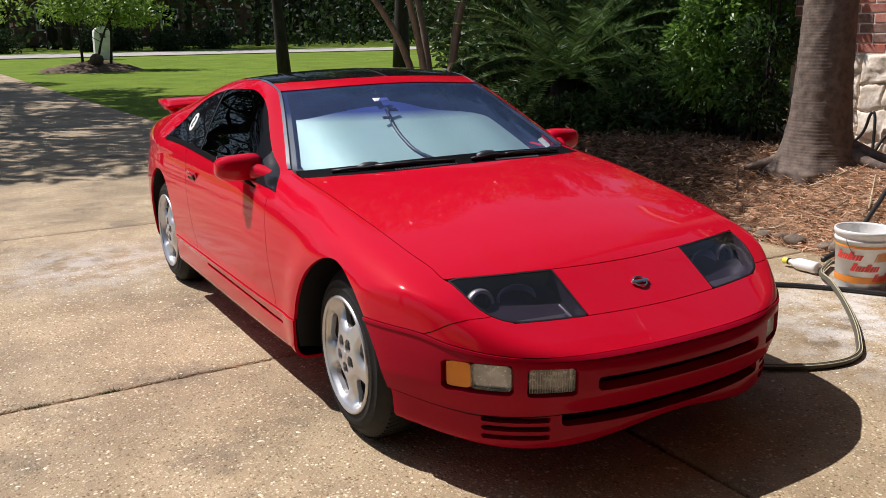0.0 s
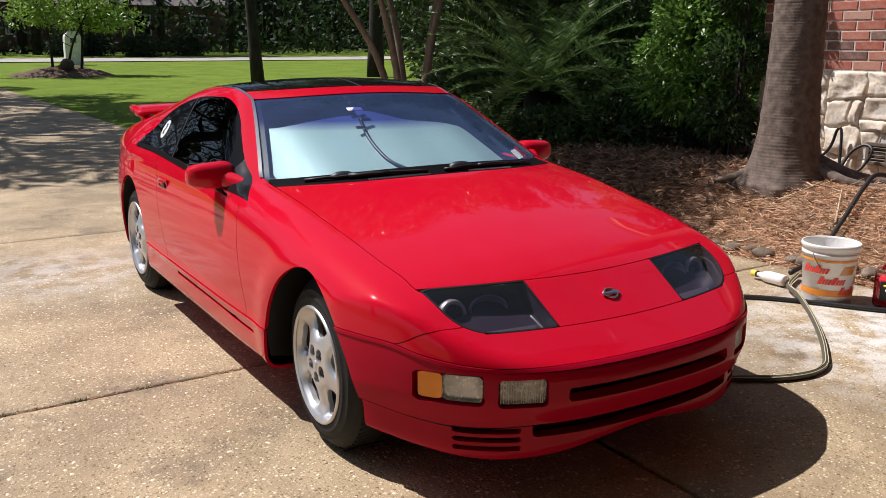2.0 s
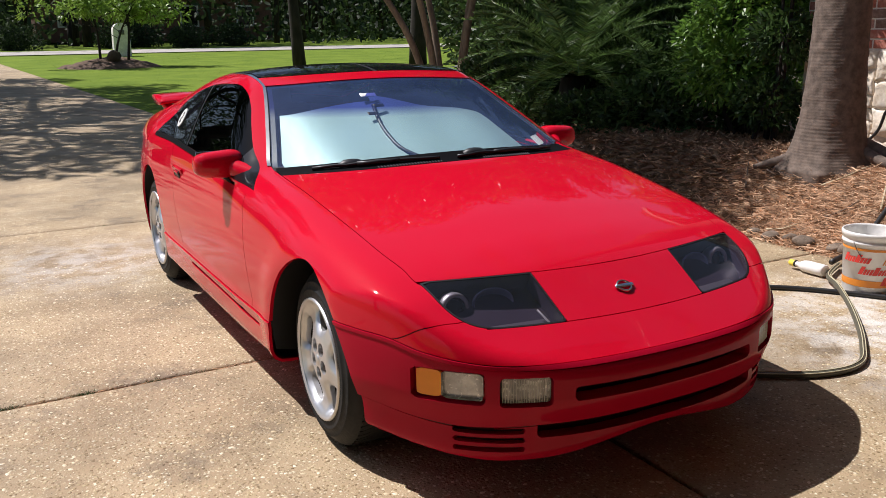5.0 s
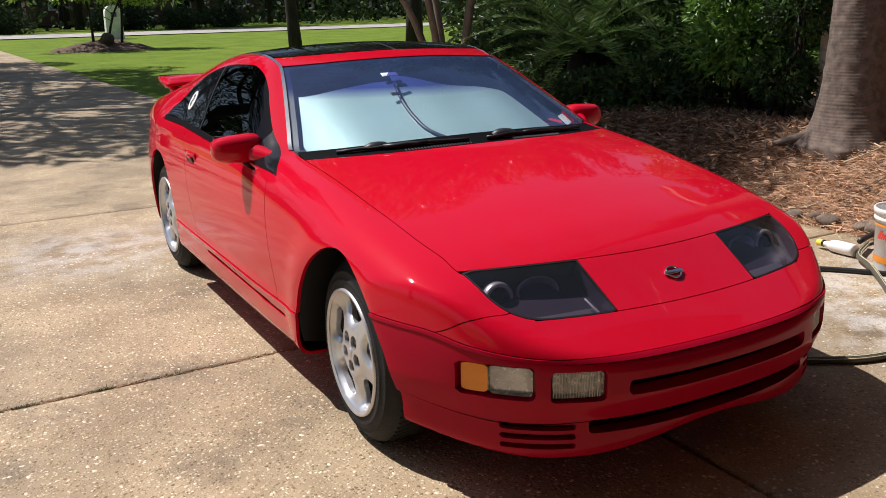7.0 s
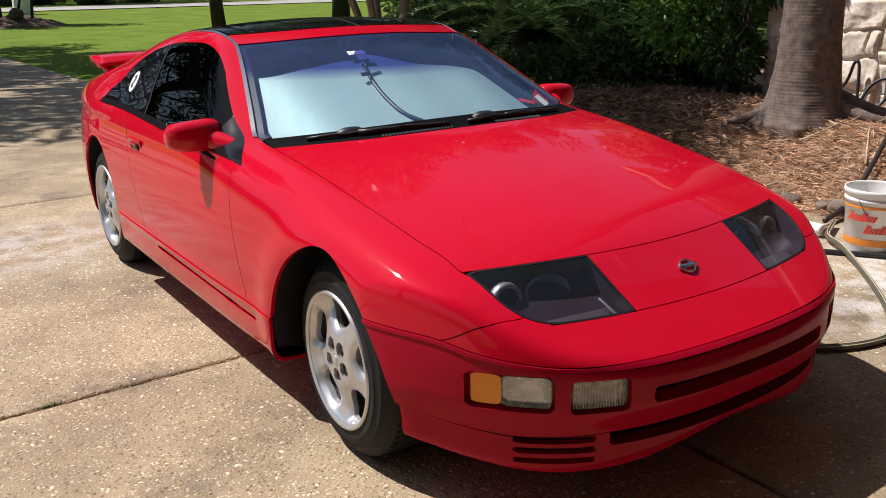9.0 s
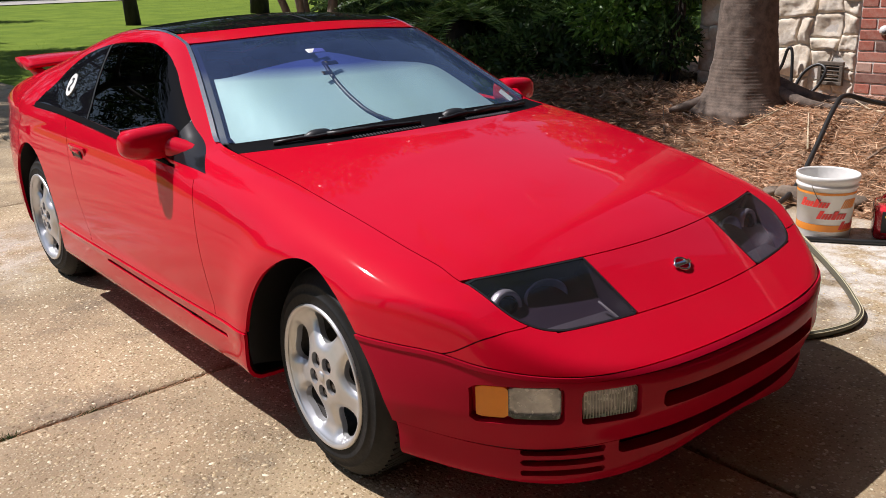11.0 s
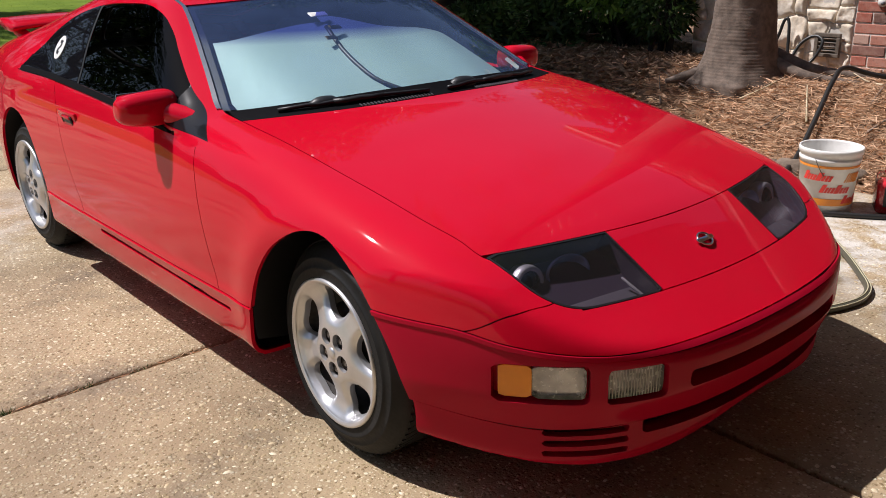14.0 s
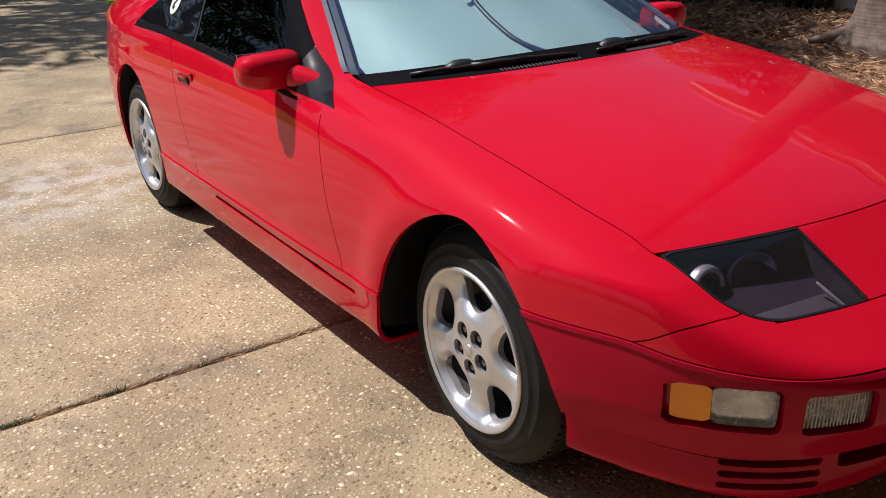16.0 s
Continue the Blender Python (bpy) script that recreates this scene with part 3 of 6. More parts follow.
def panel(name, limits, material, parent, out=0.0, rim=.012, label="", smooth_field=None):
    """A panel cut from the shell by limits (functions below zero inside), moved out along the surface, with folded edges."""
    v, q = SHELL_V, SHELL_Q
    for f in limits:
        v, q = clip(v, q, f)
    used, q = np.unique(q, return_inverse=True)
    q = q.reshape(-1, 4)
    v = v[used]
    n = slope_of(v, car_field)
    v = v + n * (out(*v.T)[:, None] if callable(out) else out)
    faces = [tuple(f) if f[2] != f[3] else tuple(f[:3]) for f in q.tolist()]
    count = {}
    for f in faces:
        for i, j in zip(f, f[1:] + f[:1]):
            key = (min(i, j), max(i, j))
            count[key] = (i, j) if key not in count else None
    normals = [tuple(a) for a in n]
    if rim:
        verts = [tuple(a) for a in v]
        top, low = {}, {}

        def at(i):
            if i not in top:
                top[i], low[i] = len(verts), len(verts) + 1
                verts.append(tuple(v[i])), verts.append(tuple(v[i] - n[i] * rim))
                normals.extend([(0, 0, 0), (0, 0, 0)])
            return top[i], low[i]
        for e in count.values():
            if e:
                (a, al), (b, bl) = at(e[0]), at(e[1])
                faces.append((b, a, al, bl))
    else:
        verts = v
    me = bpy.data.meshes.new(name)
    me.from_pydata([tuple(map(float, a)) for a in verts], [], faces)
    me.shade_smooth()
    me.normals_split_custom_set_from_vertices(normals)
    me.materials.append(material)
    ob = new(name, me)
    ob.parent = parent
    return tagged(ob, label)


GAP = .0017
SAIL_GREY = plain("grey_sail", (.012, .012, .014), .10, 0, .4)
# body-red slot backing, darkened so its colour carries the shade of the recess
SLOT_SHADE = plain("slot_shade_red", (.05, .003, .005), .7, 0, .2)
# light and dark patches of this silver stand for reflections in the lamps
LAMP_SILVER = varied("lamp_reflector", (.30, .29, .30), (.85, .83, .80), 26, .25, .3, 60, metal=.5)
CLEAR_GLASS = glassy("clear_lens", (.93, .93, .95), .01, 1.5)
ax_ = np.abs


def f_both(*fs):
    return lambda x, y, z: np.maximum.reduce([f(x, y, z) for f in fs])


def f_not(f, grow=0.0):
    return lambda x, y, z: -f(x, y, z) + grow


def f_box(x0, x1, z0, z1, r=.012, mirror=True):
    """A rounded rectangle seen from ahead, on the nose."""
    def f(x, y, z):
        a = np.abs(x) if mirror else x
        dx, dz = np.abs(a - (x0 + x1) / 2) - (x1 - x0) / 2 + r, np.abs(z - (z0 + z1) / 2) - (z1 - z0) / 2 + r
        d = np.hypot(np.maximum(dx, 0), np.maximum(dz, 0)) + np.minimum(np.maximum(dx, dz), 0) - r
        return np.where(y < .1, d, 1.0)
    return f


def f_arch(x, y, z):
    """Below zero outside the wheel openings."""
    turn = np.degrees(np.arctan2(z - .312, y))
    front = knots(np.where(turn < -90, turn + 360, turn), [(-90, .40), (-25, .385), (0, .342), (30, .322), (60, .330), (90, .345), (115, .320), (140, .298), (165, .304), (188, .326), (210, .345), (270, .37)]) - np.hypot(y, z - .312)
    rear = .347 - np.hypot(y - 2.45, (z - .312) * .97)
    return np.where(np.abs(x) > .45, np.maximum(front, rear), -1.0)


def z_ridge(x, y, z):
    return z - knots(y, [(-.86, .461), (-.80, .462), (-.76, .465), (-.70, .468), (-.64, .474), (-.546, .489), (-.451, .510), (-.338, .514), (-.2, .514)])


def z_chin(x, z):
    return z - knots(np.abs(x), [(0, .286), (.2, .284), (.44, .280), (.53, .276), (.64, .274), (.72, .283), (.80, .299), (.9, .302)])


def nose_edge(a):
    return -.679 + .22 * a * a


def f_nose_line(x, y, z):
    a = np.abs(x)
    seam = z - knots(a, [(.52, .572), (.588, .565), (.664, .562), (.69, .553), (.742, .513), (.80, .490)])
    return np.where(y > -.38, .1, np.where(a < .53, y - nose_edge(a), seam))


def f_hood_front(x, y, z):
    return (-.502 + .25 * x * x) - y


def f_hood_side(x, y, z):
    return np.abs(x) - knots(y, [(-.62, .53), (-.50, .56), (-.41, .634), (-.33, .643), (-.23, .658), (.02, .676), (.53, .697), (.8, .70)])


def f_hood_back(x, y, z):
    return y - (.39 + .43 * x * x)


def f_lamp_in(x, y, z):
    return (.276 + .055 * (y + .58)) - np.abs(x)


def f_lamp_out(x, y, z):
    return smax(np.abs(x) - (.63 + .17 * (y + .405)), nose_edge(x) - y, .11)


def f_body(x, y, z):
    """Below zero on the tub, above on the cabin."""
    return body_field(x, y, z) - cabin_field(x, y, z)


def f_door_front(x, y, z):
    return y - (.572 + .34 * (z - .485))


def f_door_back(x, y, z):
    return y - (1.80 + .60 * (z - .6))


def f_sill(x, y, z):
    return .352 - z


def screen_y(x, y):
    return y - .50 * x * x


def f_screen_side(x, y, z):
    return np.abs(x) - np.maximum(.533, .722 - .585 * (z - .82))


WINDOW_TOP = [(.58, .765), (.614, .786), (.878, .915), (1.054, 1.012), (1.15, 1.066), (1.244, 1.109), (1.365, 1.140), (1.6, 1.146), (1.896, 1.119), (2.125, 1.055), (2.292, .958), (2.40, .845)]


def f_window(x, y, z):
    return np.maximum(z - knots(y, WINDOW_TOP), np.where((y > .60) & (y < 2.42), -1.0, 1.0))


BELT = [(.55, .762), (.62, .768), (.95, .793), (1.31, .815), (1.9, .836), (2.45, .842)]


def z_belt(x, y, z):
    """Below zero under the lower edge of the window line."""
    return z - knots(y, BELT)


def f_belt(x, y, z):
    return .022 - z_belt(x, y, z)


def even(f):
    """The same limit, taken along the skin, so that a gap is equally wide all along."""
    def g(x, y, z):
        v = np.stack([x, y, z], 1)
        e = 2e-3
        d = np.stack([f(x + e, y, z) - f(x - e, y, z), f(x, y + e, z) - f(x, y - e, z), f(x, y, z + e) - f(x, y, z - e)], 1) / (2 * e)
        n = slope_of(v, car_field)
        d -= n * (d * n).sum(1, keepdims=True)
        return f(x, y, z) / np.maximum(np.linalg.norm(d, axis=1), .15)
    return g


def build_car():
    car = thing("sports_car", "parked red two-door sports coupe with black glass roof and rear wing", "car")
    side_only = lambda x, y, z: .40 - np.abs(x)  # noqa: E731
    forward = lambda x, y, z: y - .30  # noqa: E731
    up_only = lambda x, y, z: .42 - z  # noqa: E731
    near = lambda f, g=GAP: (lambda x, y, z: f(x, y, z) + g)  # noqa: E731
    # inner skin behind the panel gaps; their shade is put into its dark red
    panel("inner_shell", [f_arch, lambda x, y, z: y - 3.5, f_not(f_belt), f_not(f_box(-.35, .35, .35, .405, .01, False)), f_not(f_box(-.435, .435, .228, .282, .01, False)), *[f_not(f_box(.46, .64, z - .012, z + .012, .006)) for z in (.257, .229, .200)],
                          f_not(f_box(.40, .73, .335, .455)), f_not(f_both(f_lamp_in, f_lamp_out, f_not(f_hood_front), lambda x, y, z: .45 - z)),
                          lambda x, y, z: f_body(x, y, z) - .0], plain("gap_shade_red", (.05, .002, .004), .6), car, -.010, 0, "inner body in red darkened for the shade in the seams")
    panel("hood", [near(f_hood_front), near(f_hood_side), near(f_hood_back), up_only], PAINT, car, 0, .014, "smooth red hood")
    panel("nose_panel", [near(f_not(f_hood_front)), near(f_not(f_nose_line)), near(f_not(f_lamp_in)), up_only], PAINT, car, 0, .012)
    cut_lamp = f_both(f_lamp_in, f_lamp_out, f_not(f_hood_front), lambda x, y, z: .45 - z)
    panel("nose", [lambda x, y, z: -z_ridge(x, y, z) + GAP, near(even(f_nose_line), .0016), f_not(cut_lamp, GAP), forward, lambda x, y, z: np.abs(x) - 2], PAINT, car, 0, .014)
    grille = [f_box(-.345, .345, .355, .399, .012, False), f_box(-.43, .43, .234, .277, .012, False), f_box(.574, .722, .350, .446), f_box(.406, .542, .347, .434)]
    slits = [f_box(.462, .636, z - .0085, z + .0085, .006) for z in (.257, .229, .200)]
    panel("front_bumper", [near(z_ridge, .013), lambda x, y, z: y + .02, lambda x, y, z: 0.0015 - z_chin(x, z), f_arch, *[f_not(g) for g in (grille[0], grille[2], grille[3])]], SHADED_BUMPER_PAINT, car, .003, .045, "red front bumper with slot grille")
    panel("bumper_lip", [near(z_ridge, .0012), lambda x, y, z: -z_ridge(x, y, z) - .0115, lambda x, y, z: y + .02, f_arch], SHADED_BUMPER_PAINT, car, .006, .014)
    panel("chin_spoiler", [lambda x, y, z: z_chin(x, z) + .010, lambda x, y, z: y + .31, f_arch, f_not(grille[1]), *[f_not(s) for s in slits]], SHADED_BUMPER_PAINT, car, -.008, .045)
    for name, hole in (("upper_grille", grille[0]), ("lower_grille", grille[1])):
        panel(name, [lambda x, y, z, hole=hole: hole(x, y, z) - .012], SLOT_SHADE, car, -.055, 0)
    for sx in (-1, 1):
        half = lambda x, y, z, sx=sx: .02 - sx * x  # noqa: E731
        panel("fender", [half, lambda x, y, z: -z_ridge(x, y, z) + np.where(y < .1, GAP, -1), near(f_not(even(f_nose_line)), .0016), near(f_not(f_hood_side)), f_not(f_both(cut_lamp), GAP), near(f_door_front), f_arch, side_only,
                         lambda x, y, z: np.where(y > 0, f_sill(x, y, z) + GAP, -1), lambda x, y, z: np.where(y > .3, f_body(x, y, z), -1)], PAINT, car, 0, .014, "red front wing")
        panel("door", [half, side_only, near(f_not(f_door_front)), near(f_door_back), near(f_sill), z_belt], PAINT, car, 0, .014)
        panel("door_card", [half, side_only, lambda x, y, z: .50 - y, lambda x, y, z: y - 2.3, lambda x, y, z: .40 - z, z_belt], INTERIOR, car, -.035, 0)
        panel("sill", [half, side_only, lambda x, y, z: -f_sill(x, y, z) + GAP, lambda x, y, z: .05 - y, lambda x, y, z: y - 2.4, f_arch,
                       f_not(lambda x, y, z: np.maximum(np.abs(z - (.300 + .012 * y)) - .009, np.abs(y - .98) - .52))], PAINT, car, lambda x, y, z: .003 + .08 * (.5 - z) ** 2, .012)
        panel("sill_slot", [half, side_only, lambda x, y, z: np.maximum(np.abs(z - (.300 + .012 * y)) - .02, np.abs(y - .98) - .54)], BLACK, car, -.02, 0)
        panel("belt_moulding", [half, side_only, lambda x, y, z: .001 - z_belt(x, y, z), lambda x, y, z: z_belt(x, y, z) - .010 - .011 * ramp(y, .8, 1.0), lambda x, y, z: .85 - y, lambda x, y, z: y - 2.38], MATT_BLACK, car, .005, .012, "dark rubber strip under the windows")
        split = lambda x, y, z: y - (1.72 + .5 * (z - .89))  # noqa: E731
        panel("mirror_sail", [half, side_only, f_window, f_belt, lambda x, y, z: y - .885], SAIL_GREY, car, .001, .006)
        glass = panel("side_window", [half, side_only, f_window, f_belt, lambda x, y, z: .887 - y, lambda x, y, z: split(x, y, z) + .006], SIDE_GLASS, car, -.004, 0, "dark tinted side window")
        glass.visible_shadow = False
        panel("window_seal", [half, side_only, lambda x, y, z: f_window(x, y, z) - .014, f_belt, f_not(lambda x, y, z: np.maximum(f_window(x, y, z), np.maximum(.887 - y, split(x, y, z) + .006))), lambda x, y, z: .885 - y, lambda x, y, z: split(x, y, z) - .012], BLACK, car, -.002, 0)
        panel("quarter_window", [half, side_only, f_window, f_belt, lambda x, y, z: -split(x, y, z) + .012], SMOKED, car, 0, .006, "black rear quarter window")
        # lamps of this side
        lens = panel("headlight", [half, near(f_lamp_in, .003), near(f_lamp_out, .003), near(f_not(f_hood_front), .003), lambda x, y, z: .45 - z], LENS, car, -.002, 0, "clear headlight cover over a dark housing")
        lens.visible_shadow = False
        panel("lamp_seal", [half, f_both(cut_lamp), f_not(f_both(lambda x, y, z: f_lamp_in(x, y, z) + .0045, lambda x, y, z: f_lamp_out(x, y, z) + .0045, lambda x, y, z: f_not(f_hood_front)(x, y, z) + .0045))], BLACK, lens, .0, .004)
        panel("lamp_housing", [half, cut_lamp], plain("lamp_housing", (.034, .026, .040), .35), lens, -.062, -.06)
        lamp_insides(lens, sx)
        amber = f_box(.668, .715, .358, .440, .008)
        clear = f_box(.580, .6675, .358, .440, .008)
        panel("signal_housing", [half, lambda x, y, z: grille[2](x, y, z) - .006], PAINT, car, -.026, 0)
        panel("turn_signal", [half, amber], AMBER, car, -.009, .012, "amber turn signal")
        park = panel("parking_light", [half, clear], CLEAR_GLASS, car, -.008, 0, "clear parking light lens")
        park.visible_shadow = False
        panel("reflector", [half, clear], LAMP_SILVER, park, -.024, -.016)
        panel("fog_housing", [half, lambda x, y, z: grille[3](x, y, z) - .006], BLACK, car, -.03, 0)
        fog = panel("fog_light", [half, f_box(.412, .536, .354, .428, .006)], CLEAR_GLASS, car, -.010, 0, "ribbed clear fog light")
        fog.visible_shadow = False
        panel("reflector", [half, f_box(.410, .538, .352, .430, .006)], LAMP_SILVER, fog, -.028, -.016)
        for k in range(18):
            c = .4165 + .0067 * k
            ys = np.linspace(-.9, -.5, 400)
            yy = float(ys[np.argmax(car_field(np.full(400, c), ys, np.full(400, .391)) < 0)])
            bm = bmesh.new()
            box(bm, (.0026, .003, .070), pose(sx * c, yy + .0118, .391, 0, 0, sx * 30), .0008, 1)
            part("rib", bm, CLEAR_LENS, fog, smooth=False)
        for s in slits:
            panel("air_slit", [half, lambda x, y, z: y + .3, lambda x, y, z: .16 - z, lambda x, y, z, s=s: s(x, y, z) - .008], SLOT_SHADE, car, -.03, 0)
        wheel_arch(car, sx)
    # tail, roof and glass
    panel("rear_body", [near(f_not(f_door_back)), lambda x, y, z: np.where((y < 2.42) & (np.abs(x) > .5), np.minimum(z_belt(x, y, z), np.maximum(f_body(x, y, z), -f_window(x, y, z))), f_body(x, y, z)), f_arch], PAINT, car, 0, .012)
    roof_front = lambda x, y, z: screen_y(x, y) - 1.118  # noqa: E731
    ttop = f_both(lambda x, y, z: 1.222 - screen_y(x, y), lambda x, y, z: y - 1.88, lambda x, y, z: np.abs(x) - .528, lambda x, y, z: 1.0 - z)
    cabin = lambda x, y, z: -f_body(x, y, z)  # noqa: E731
    screen = f_both(roof_front, lambda x, y, z: .40 - screen_y(x, y), f_screen_side)
    hatch = f_both(lambda x, y, z: 1.95 - y, lambda x, y, z: y - 2.85, lambda x, y, z: np.abs(x) - .50, lambda x, y, z: .93 - z)
    panel("roof_header", [cabin, f_not(roof_front), lambda x, y, z: screen_y(x, y) - 1.222, f_screen_side], PAINT, car, 0, .012)
    bright = plain("bright_trim", (.62, .62, .60), .16, 1.0)
    for sx in (-1, 1):
        half = lambda x, y, z, sx=sx: .0 - sx * x  # noqa: E731
        panel("roof_rail", [half, lambda x, y, z: np.where((f_door_front(x, y, z) > 0) & (z_belt(x, y, z) > -.002) & (y < .80) & (np.abs(x) > .5), -1.0, cabin(x, y, z)), lambda x, y, z: np.minimum(.0115 - f_screen_side(x, y, z), 1.70 - y), f_not(ttop), f_not(hatch), lambda x, y, z: f_not(f_both(f_window, f_belt))(x, y, z) + np.where(np.abs(x) < .4, -9, 0.0)], PAINT, car, 0, .012, "red pillar and roof rail")
        panel("pillar_trim", [half, lambda x, y, z: np.where((f_door_front(x, y, z) > 0) & (z_belt(x, y, z) > -.002) & (y < .80) & (np.abs(x) > .5), -1.0, cabin(x, y, z)), lambda x, y, z: np.minimum(.0115 - f_screen_side(x, y, z), 1.70 - y), f_not(ttop), f_not(hatch), lambda x, y, z: f_not(f_both(f_window, f_belt))(x, y, z) + np.where(np.abs(x) < .4, -9, 0.0)], INTERIOR, car, -.018, 0)
        panel("screen_trim", [half, cabin, lambda x, y, z: f_screen_side(x, y, z) - .0115, f_not(f_screen_side), lambda x, y, z: y - 1.70, lambda x, y, z: .82 - z], bright, car, .003, .008, "bright metal trim along the windscreen")
    panel("roof_glass", [near(ttop, .004), lambda x, y, z: .012 - np.abs(x)], SMOKED, car, .001, .01, "black glass roof panels")
    panel("roof_bar", [ttop, lambda x, y, z: np.abs(x) - .009], BLACK, car, .0, .008)
    panel("hatch_glass", [near(hatch, .004)], SMOKED, car, 0, .008, "black rear hatch glass")
    wind = panel("windscreen", [cabin, near(screen, .002)], WINDSCREEN, car, -.004, 0, "windscreen with a blue tint band")
    wind.visible_shadow = False
    panel("screen_border", [cabin, screen, f_not(f_both(lambda x, y, z: screen_y(x, y) - 1.098, lambda x, y, z: .468 - screen_y(x, y), lambda x, y, z: f_screen_side(x, y, z) + .02))], BLACK, wind, -.008, 0)
    panel("cowl", [lambda x, y, z: f_not(f_hood_back)(x, y, z) + .003, lambda x, y, z: screen_y(x, y) - .462, lambda x, y, z: f_screen_side(x, y, z) + .012], MATT_BLACK, car, -.001, .008, "black plastic cowl")
    for sx in (-1, 1):
        panel("pillar_foot", [lambda x, y, z, sx=sx: .4 - sx * x, lambda x, y, z: f_not(f_hood_back)(x, y, z) + .0017, lambda x, y, z: screen_y(x, y) - .475, lambda x, y, z: -f_screen_side(x, y, z) - .001, lambda x, y, z: f_screen_side(x, y, z) - .012, lambda x, y, z: .7 - z], PAINT, car, .0005, .008)
    return car


def lamp_insides(lens, sx):
    """Projector with a silver ring, a bluish bowl beside it and a pale floor."""
    bm = bmesh.new()
    c = Vector((sx * .540, -.462, .568))
    m = look(c, c + Vector((sx * .05, -1, .12)))
    lathe(bm, [(.0, -.016), (.022, -.014), (.032, -.004), (.034, .012), (.030, .026)], 28, m)
    part("projector", bm, SMOKED, lens, "dark glass projector lens")
    bm = bmesh.new()
    lathe(bm, [(.034, -.006), (.039, -.010), (.046, -.008), (.049, .004), (.048, .03), (.040, .04)], 28, m)
    part("bezel", bm, ALLOY, lens, "silver ring")
    bm = bmesh.new()
    d = Vector((sx * .415, -.475, .572))
    n = look(d, d + Vector((sx * .12, -1, .25)))
    lathe(bm, [(.0, .035), (.022, .030), (.040, .014), (.050, -.006), (.054, -.010), (.055, .0)], 28, n @ Matrix.Diagonal((1.25, .8, 1, 1)))
    part("reflector", bm, plain("blue_reflector", (.34, .38, .60), .35, .6), lens, "bluish reflector bowl")
    bm = bmesh.new()
    box(bm, (.235, .075, .006), pose(sx * .405, -.592, .512, 14, 0, sx * 7), .002)
    part("lamp_floor", bm, plain("lamp_floor", (.06, .055, .065), .4), lens)
    bm = bmesh.new()
    box(bm, (.006, .085, .006), pose(sx * .303, -.600, .533, 30, 0, sx * -14), .002)
    part("ledge", bm, ALLOY, lens)


def wheel_arch(car, sx):
    for wy in WHEEL_Y:
        bm = bmesh.new()
        for a in range(25):
            t = math.pi * (-.12 + 1.24 * a / 24)
            y, z = wy + .37 * math.cos(t), .312 + .37 * math.sin(t)
            out = .9
            while out > .5 and body_field(np.array([out + .014]), np.array([y]), np.array([z]))[0] > 0:
                out -= .004
            bm.verts.new((sx * .42, y, z)), bm.verts.new((sx * out, y, z))
        bm.verts.ensure_lookup_table()
        for a in range(24):
            i = 2 * a
            bm.faces.new((bm.verts[i], bm.verts[i + 1], bm.verts[i + 3], bm.verts[i + 2]))
        v = [bm.verts.new((sx * .42, wy - .36, .1)), bm.verts.new((sx * .42, wy + .36, .1)), bm.verts.new((sx * .42, wy + .25, .60)), bm.verts.new((sx * .42, wy - .25, .60))]
        bm.faces.new(v)
        part("wheel_well", bm, BLACK, car)


